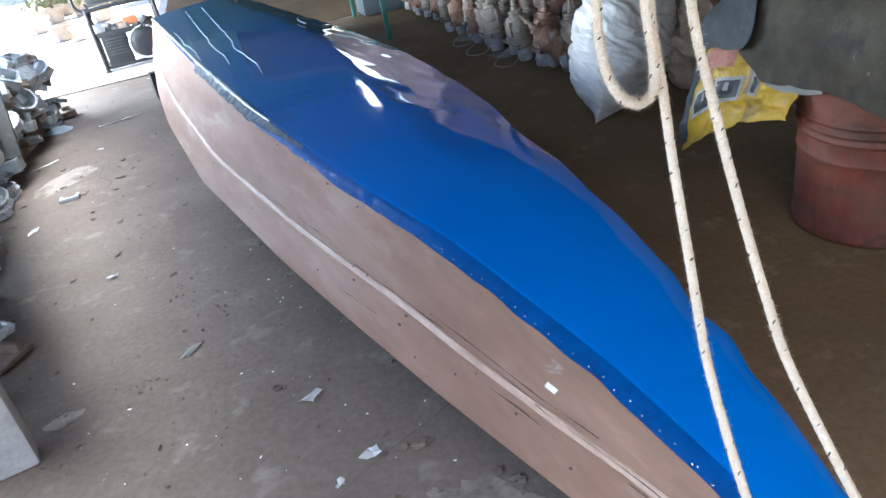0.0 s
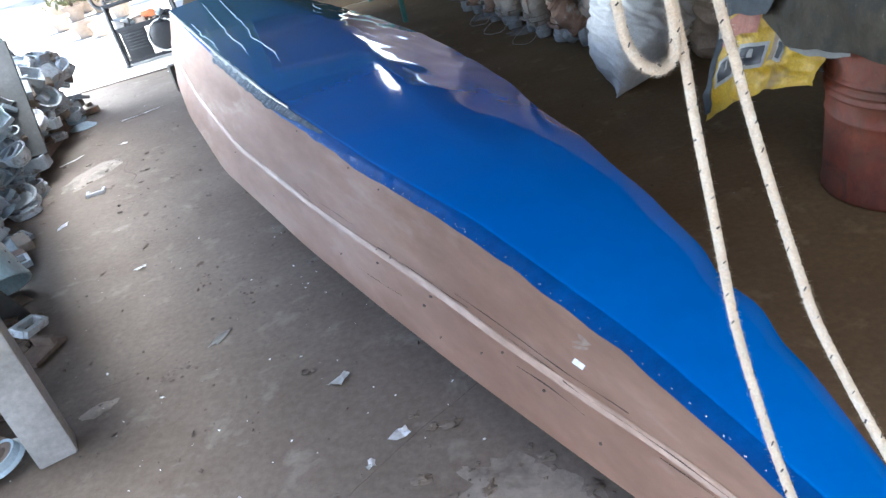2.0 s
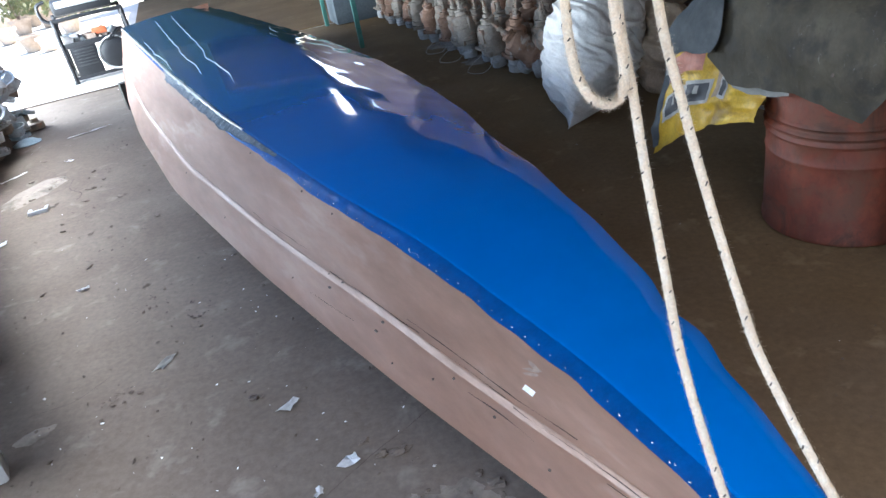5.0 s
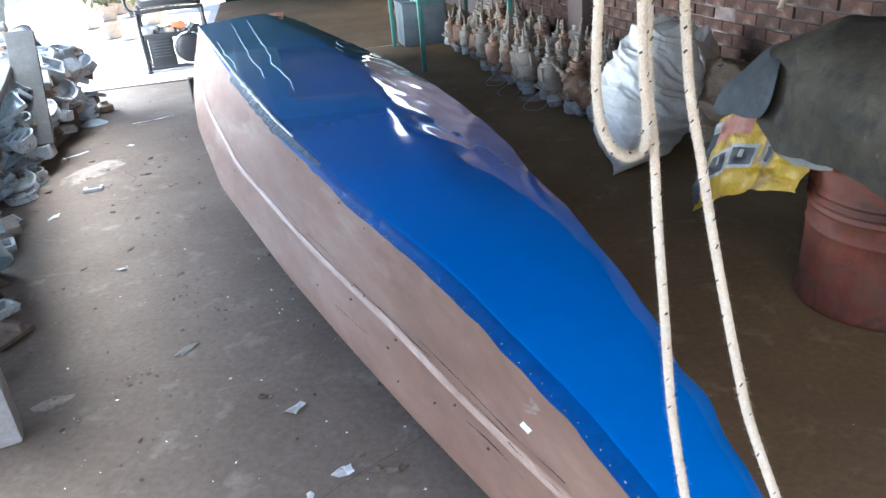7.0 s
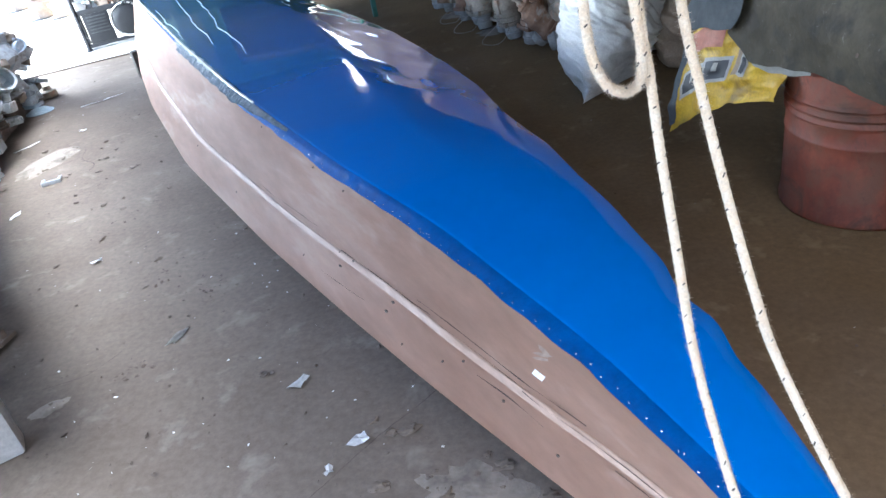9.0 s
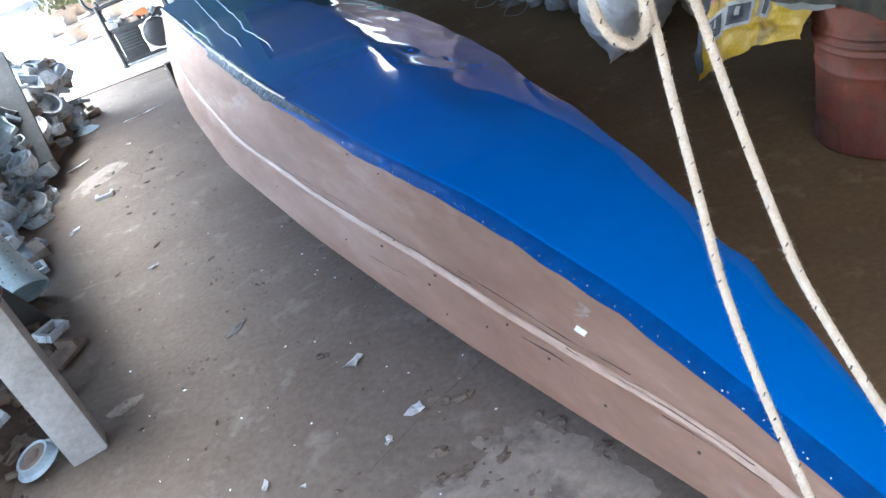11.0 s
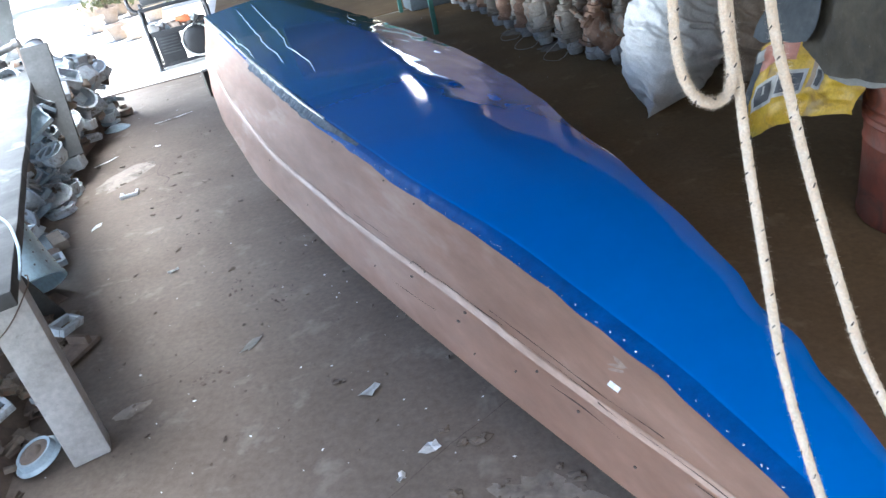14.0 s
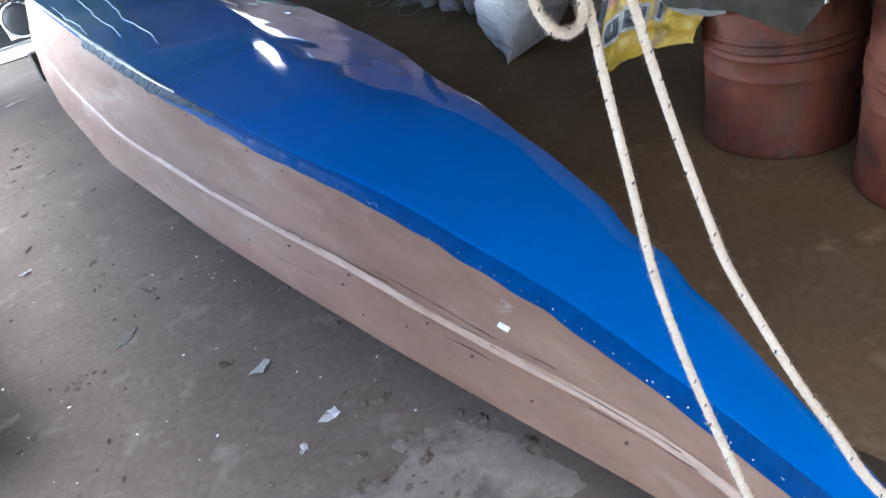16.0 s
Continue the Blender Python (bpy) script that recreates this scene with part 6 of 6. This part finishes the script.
# hoops of wire on the heap
for b, a, z, r in ((-1.85, 7.0, 0.50, 0.17), (-1.95, 7.25, 0.52, 0.15)):
    bm = bmesh.new()
    ring = [at(b, a, z, 14, 10, 0) @ Vector((r * math.cos(t * math.pi / 14), 0.6 * r * math.sin(t * math.pi / 14), 0.01 * math.sin(t))) for t in range(27)]
    tube(bm, ring, 0.009, 6)
    tagged(part("wire_hoop", bm, ALU), "bent metal wire hoop lying on the scrap heap", "hoop", group="scrap heap on the floor")

# ---------------------------------------------------------------- litter on the floor
def scrap_paper(x, y, w, h, spin, name, label, seed, material=None, curl=0.012):
    bm = bmesh.new()
    r = random.Random(seed)
    n = 9
    outline = [(w * (0.5 + 0.28 * r.uniform(-1, 1)) * math.cos(2 * math.pi * k / n), h * (0.5 + 0.28 * r.uniform(-1, 1)) * math.sin(2 * math.pi * k / n)) for k in range(n)]
    c = bm.verts.new((0, 0, 0.004 + curl * 0.3))
    vs = [bm.verts.new((px, py, 0.002 + curl * r.random())) for px, py in outline]
    faces = [bm.faces.new((c, vs[k], vs[(k + 1) % n])) for k in range(n)]
    bmesh.ops.solidify(bm, geom=faces, thickness=0.001)
    ob = part(name, bm, material or WHITE, smooth=False)
    ob.matrix_world = pose(x, y, 0.002, 0, 0, spin)
    tagged(ob, label, name.replace("_", " "), group="litter on the floor")


scrap_paper(-0.462, 1.576, 0.062, 0.05, 20, "paper_scrap", "crumpled white paper scrap on the floor", 3, curl=0.02)
scrap_paper(-0.695, 1.885, 0.10, 0.045, 38, "paper_scrap", "torn grey-white paper scrap on the floor", 8, PLASTICBAG)
scrap_paper(-0.543, 1.471, 0.030, 0.024, 60, "paper_scrap", "small white chip on the floor", 5)
scrap_paper(-1.251, 2.26, 0.13, 0.05, 62, "paper_scrap", "flattened pale paper scrap trodden into the floor", 9, PALECANVAS, 0.001)
scrap_paper(-0.93, 1.40, 0.045, 0.018, 95, "paper_scrap", "thin white sliver on the floor", 12)
scrap_paper(-0.80, 1.36, 0.02, 0.016, 5, "paper_scrap", "small white chip on the floor", 13)
for x, y, w, h, s, k in ((-2.70, 3.74, 0.12, 0.03, 75, 21), (-3.11, 5.97, 0.26, 0.03, 35, 22), (-2.95, 5.2, 0.06, 0.03, 10, 24), (-3.3, 5.0, 0.24, 0.02, 60, 25), (-1.9, 3.0, 0.05, 0.03, 40, 26)):
    scrap_paper(x, y, w, h, s, "paper_scrap", "thin white strip of scrap on the floor", k)
# clip, ring, small stones
bm = bmesh.new()
for c, s in (((0, 0, 0.012), (0.12, 0.02, 0.024)), ((-0.05, 0.03, 0.012), (0.02, 0.06, 0.024)), ((0.05, 0.03, 0.012), (0.02, 0.06, 0.024))):
    box(bm, c, s, bevel=0.003)
ob = part("metal_clip", bm, SHEETMETAL)
ob.matrix_world = pose(-2.70, 4.18, 0, 0, 0, 20)
tagged(ob, "small pale metal clip lying on the floor", "clip", group="litter on the floor")
bm = bmesh.new()
lathe(bm, [(0.009, 0), (0.016, 0), (0.016, 0.005), (0.009, 0.005), (0.009, 0)], 14)
ob = part("washer", bm, SCRAPBROWN)
ob.matrix_world = pose(-0.84, 1.954, 0.004)
tagged(ob, "small rusty washer on the floor", "washer", group="litter on the floor")


def crumbs(name, label, material, count, sizes, flat, seed, near=None):
    r = random.Random(seed)
    verts, faces = [], []
    for k in range(count):
        a, b = r.uniform(-0.5, 8.6), r.uniform(-1.5, 1.9)
        if k % 2 == 0:
            a, b = r.uniform(0.6, 3.6), r.uniform(-1.25, 0.3)
        s = r.choice(sizes) * r.uniform(0.7, 1.3)
        if near:
            q = ROOM.inverted() @ Vector((r.gauss(near[0], near[2]), r.gauss(near[1], near[2]), 0))
            a, b = q.y, q.x
        m = at(b, a, 0.003) @ Euler((r.uniform(-0.4, 0.4), r.uniform(-0.4, 0.4), r.random() * 6)).to_matrix().to_4x4()
        n = len(verts)
        for x, y, z in ((1.5, 0, 0), (0.2, 0.9, 0), (-1.3, 0.2, 0), (-0.1, -1, 0), (0.1, 0.1, flat), (0, 0, -flat)):
            verts.append(tuple(m @ Vector((x * s * r.uniform(0.6, 1.2), y * s * r.uniform(0.6, 1.2), z * s))))
        for e in range(4):
            faces += [(n + e, n + (e + 1) % 4, n + 4), (n + (e + 1) % 4, n + e, n + 5)]
    me = bpy.data.meshes.new(name)
    me.from_pydata(verts, [], faces)
    me.materials.append(material)
    tagged(new(name, me), label, name, kind="stuff")


crumbs("grit", "scattered brown grit and crumbs on the floor", FLOOR, 800, (0.0018, 0.0025, 0.003, 0.005, 0.009), 0.5, 71)
crumbs("soot_crumbs", "scattered dark crumbs on the floor", SEAM, 220, (0.0012, 0.002, 0.003, 0.0045), 0.35, 72)
crumbs("chips", "scattered small white chips on the floor", WHITE, 230, (0.0015, 0.002, 0.003, 0.005), 0.25, 73)
for k, (x, y, far) in enumerate(((-1.35, 2.08, 0.03), (-1.22, 2.62, 0.05), (-2.89, 4.78, 0.06), (-2.62, 5.35, 0.10), (-1.95, 3.35, 0.08), (-1.5, 2.75, 0.05), (-2.3, 4.0, 0.09))):
    crumbs("soot_crumbs", "small cluster of dark crumbs on the floor", SEAM, 30, (0.002, 0.003, 0.005, 0.008), 0.2, 90 + k, (x, y, far))
# rounded clods of dirt, sunk into the floor
rc = random.Random(77)
for name, label, n, cx, cy, far, lo, hi in (("dirt_clods", "dry grey dirt clods on the floor beside the hull", 34, -0.2, 1.30, 0.16, 0.003, 0.010), ("floor_rubble", "small rubble lumps trodden on the floor", 60, -2.3, 4.2, 0.65, 0.005, 0.016)):
    bm = bmesh.new()
    for k in range(n):
        made = bmesh.ops.create_icosphere(bm, subdivisions=2, radius=1.0)
        r = rc.uniform(lo, hi)
        m = Matrix.Translation((rc.gauss(cx, far), rc.gauss(cy, far), 0.001)) @ Euler((0, 0, rc.uniform(0, 6))).to_matrix().to_4x4() @ Matrix.Diagonal((r * rc.uniform(1, 2.2), r, r * rc.uniform(0.25, 0.5), 1))
        for v in made["verts"]:
            v.co = m @ (v.co * (1 + 0.9 * noise.noise(v.co * 1.7 + Vector((k * 3.1, 0, 0))) + 0.3 * noise.noise(v.co * 4 + Vector((k, 0, 0)))))
    tagged(part(name, bm, FLOOR), label, "clods", kind="stuff")
# flat trodden lumps by the near end of the hull
bm = bmesh.new()
for k, (x, y) in enumerate(((-0.43, 1.655), (-0.37, 1.59), (-0.315, 1.595), (-0.042, 1.416), (0.06, 1.287), (-0.395, 1.39), (-0.204, 1.327), (-0.324, 1.303), (-0.124, 1.247), (-0.387, 1.295), (-0.26, 1.246), (-0.087, 1.458))):
    made = bmesh.ops.create_icosphere(bm, subdivisions=3, radius=1.0)
    r = rc.uniform(0.011, 0.019)
    m = Matrix.Translation((x, y, 0.002)) @ Euler((0, 0, rc.uniform(0.1, 1.0))).to_matrix().to_4x4() @ Matrix.Diagonal((r * rc.uniform(1.2, 2.0), r, r * rc.uniform(0.35, 0.6), 1))
    for v in made["verts"]:
        v.co = m @ (v.co * (1 + 0.8 * noise.noise(v.co * 1.5 + Vector((k * 2.7, 1, 0))) + 0.35 * noise.noise(v.co * 4.5 + Vector((k, 0, 2)))))
tagged(part("floor_lumps", bm, FLOOR), "flat trodden dirt lumps on the floor beside the hull", "clods", kind="stuff")
PATCH = surface("pale_cement_patch", [(0.20, 0.168, 0.138), (0.28, 0.242, 0.203)], rough=0.85, large=6, fine=30, bump=0.4, spot=((0.12, 0.098, 0.08), 5, 0.48, 0.64))
for k, (x, y, w, h, spin) in enumerate(((-1.63, 1.94, 0.17, 0.085, 35), (-2.95, 4.6, 0.62, 0.30, 75), (0.95, 5.3, 0.6, 0.32, 40), (0.35, 6.1, 0.5, 0.3, 30), (0.05, 6.9, 0.6, 0.35, 35), (-0.06, 1.25, 0.66, 0.36, -38), (-0.27, 1.20, 0.5, 0.3, -20))):
    bm = bmesh.new()
    n, rings = 40, []
    c = bm.verts.new((0, 0, 0.0062))
    for q in (0.25, 0.5, 0.75, 1.0):
        ring = []
        for t in range(n):
            g = t * 6.28318 / n
            f = q * (0.5 + 0.14 * noise.noise((math.cos(g) * 2.2, math.sin(g) * 2.2, k)))
            p = Vector((w * f * math.cos(g), h * f * math.sin(g), 0))
            p.z = 0.0062 - 0.0115 * q * q + 0.003 * noise.noise((p.x * 30, p.y * 30, k))
            ring.append(bm.verts.new(p))
        rings.append(ring)
    for t in range(n):
        bm.faces.new((c, rings[0][t], rings[0][(t + 1) % n]))
        for p, q in zip(rings, rings[1:]):
            bm.faces.new((p[t], q[t], q[(t + 1) % n], p[(t + 1) % n]))
    ob = part("cement_patch", bm, PATCH)
    ob.matrix_world = pose(x, y, -0.001, 0, 0, spin)
    tagged(ob, "thin pale worn cement patch in the floor", "floor patch", kind="structure")
# hairline cracks
for k, pts in enumerate((((-0.60, 1.37), (-0.42, 1.57), (-0.25, 1.73), (-0.05, 1.95)), ((-2.72, 4.75), (-2.66, 4.55), (-2.52, 4.42), (-2.5, 4.3)), ((-1.70, 2.05), (-1.55, 2.1), (-1.46, 2.22)))):
    bm = bmesh.new()
    path = glide([(x, y, 0) for x, y in pts], 12)
    rows = []
    for i, p in enumerate(path):
        d = (path[min(i + 1, len(path) - 1)] - path[max(i - 1, 0)]).normalized()
        side = Vector((-d.y, d.x, 0)) * (0.0012 + 0.0022 * abs(noise.noise((i * 0.6, k, 0)))) * (3 if k == 1 else 1)
        p = p + Vector((0, 0, 0.0045)) + wob((i * 0.5, k, 0), 1.0, 0.004)
        p.z = 0.0045
        rows.append([p - side, p + side])
    sheet(bm, rows)
    tagged(part("floor_crack", bm, SEAM, smooth=False), "thin dark crack in the floor", "crack", kind="structure")

# ---------------------------------------------------------------- bricks of the wall
L, Hh, J = 0.22, 0.068, 0.013
bm = bmesh.new()
box(bm, (0, 0, 0), (0.03, L, Hh), bevel=0.005)
first_brick = part("brick", bm, BRICK, wall, smooth=False)
placed = 0
rest_v, rest_f = [], []
cube_v = [(x, y, z) for x in (-0.5, 0.5) for y in (-0.5, 0.5) for z in (-0.5, 0.5)]
cube_f = [(0, 1, 3, 2), (4, 6, 7, 5), (0, 4, 5, 1), (2, 3, 7, 6), (0, 2, 6, 4), (1, 5, 7, 3)]
rng = random.Random(31)
for row in range(31):
    z = 0.05 + row * (Hh + J)
    a = -3.0 + (0.5 * (L + J) if row % 2 else 0)
    while a < 8.95:
        if rng.random() > 0.05:
            m = pose(3.132 + rng.uniform(-0.006, 0.008), a, z + rng.uniform(-0.003, 0.003), rng.uniform(-1.2, 1.2), rng.uniform(-1, 1), rng.uniform(-1.5, 1.5))
            if 2.4 < a < 7.2 and 3 <= row <= 17 and placed < 290:
                ob = first_brick if placed == 0 else new("brick", first_brick.data)
                ob.parent = wall
                ob.matrix_basis = m
                placed += 1
            else:
                k = len(rest_v)
                rest_v += [tuple(m @ Vector((x * 0.03, y * L, q * Hh))) for x, y, q in cube_v]
                rest_f += [tuple(k + i for i in f) for f in cube_f]
        a += L + J
me = bpy.data.meshes.new("brickwork")
me.from_pydata(rest_v, [], rest_f)
me.materials.append(BRICK)
rest = new("brickwork", me)
rest.parent = wall
tagged(rest, kind="stuff")
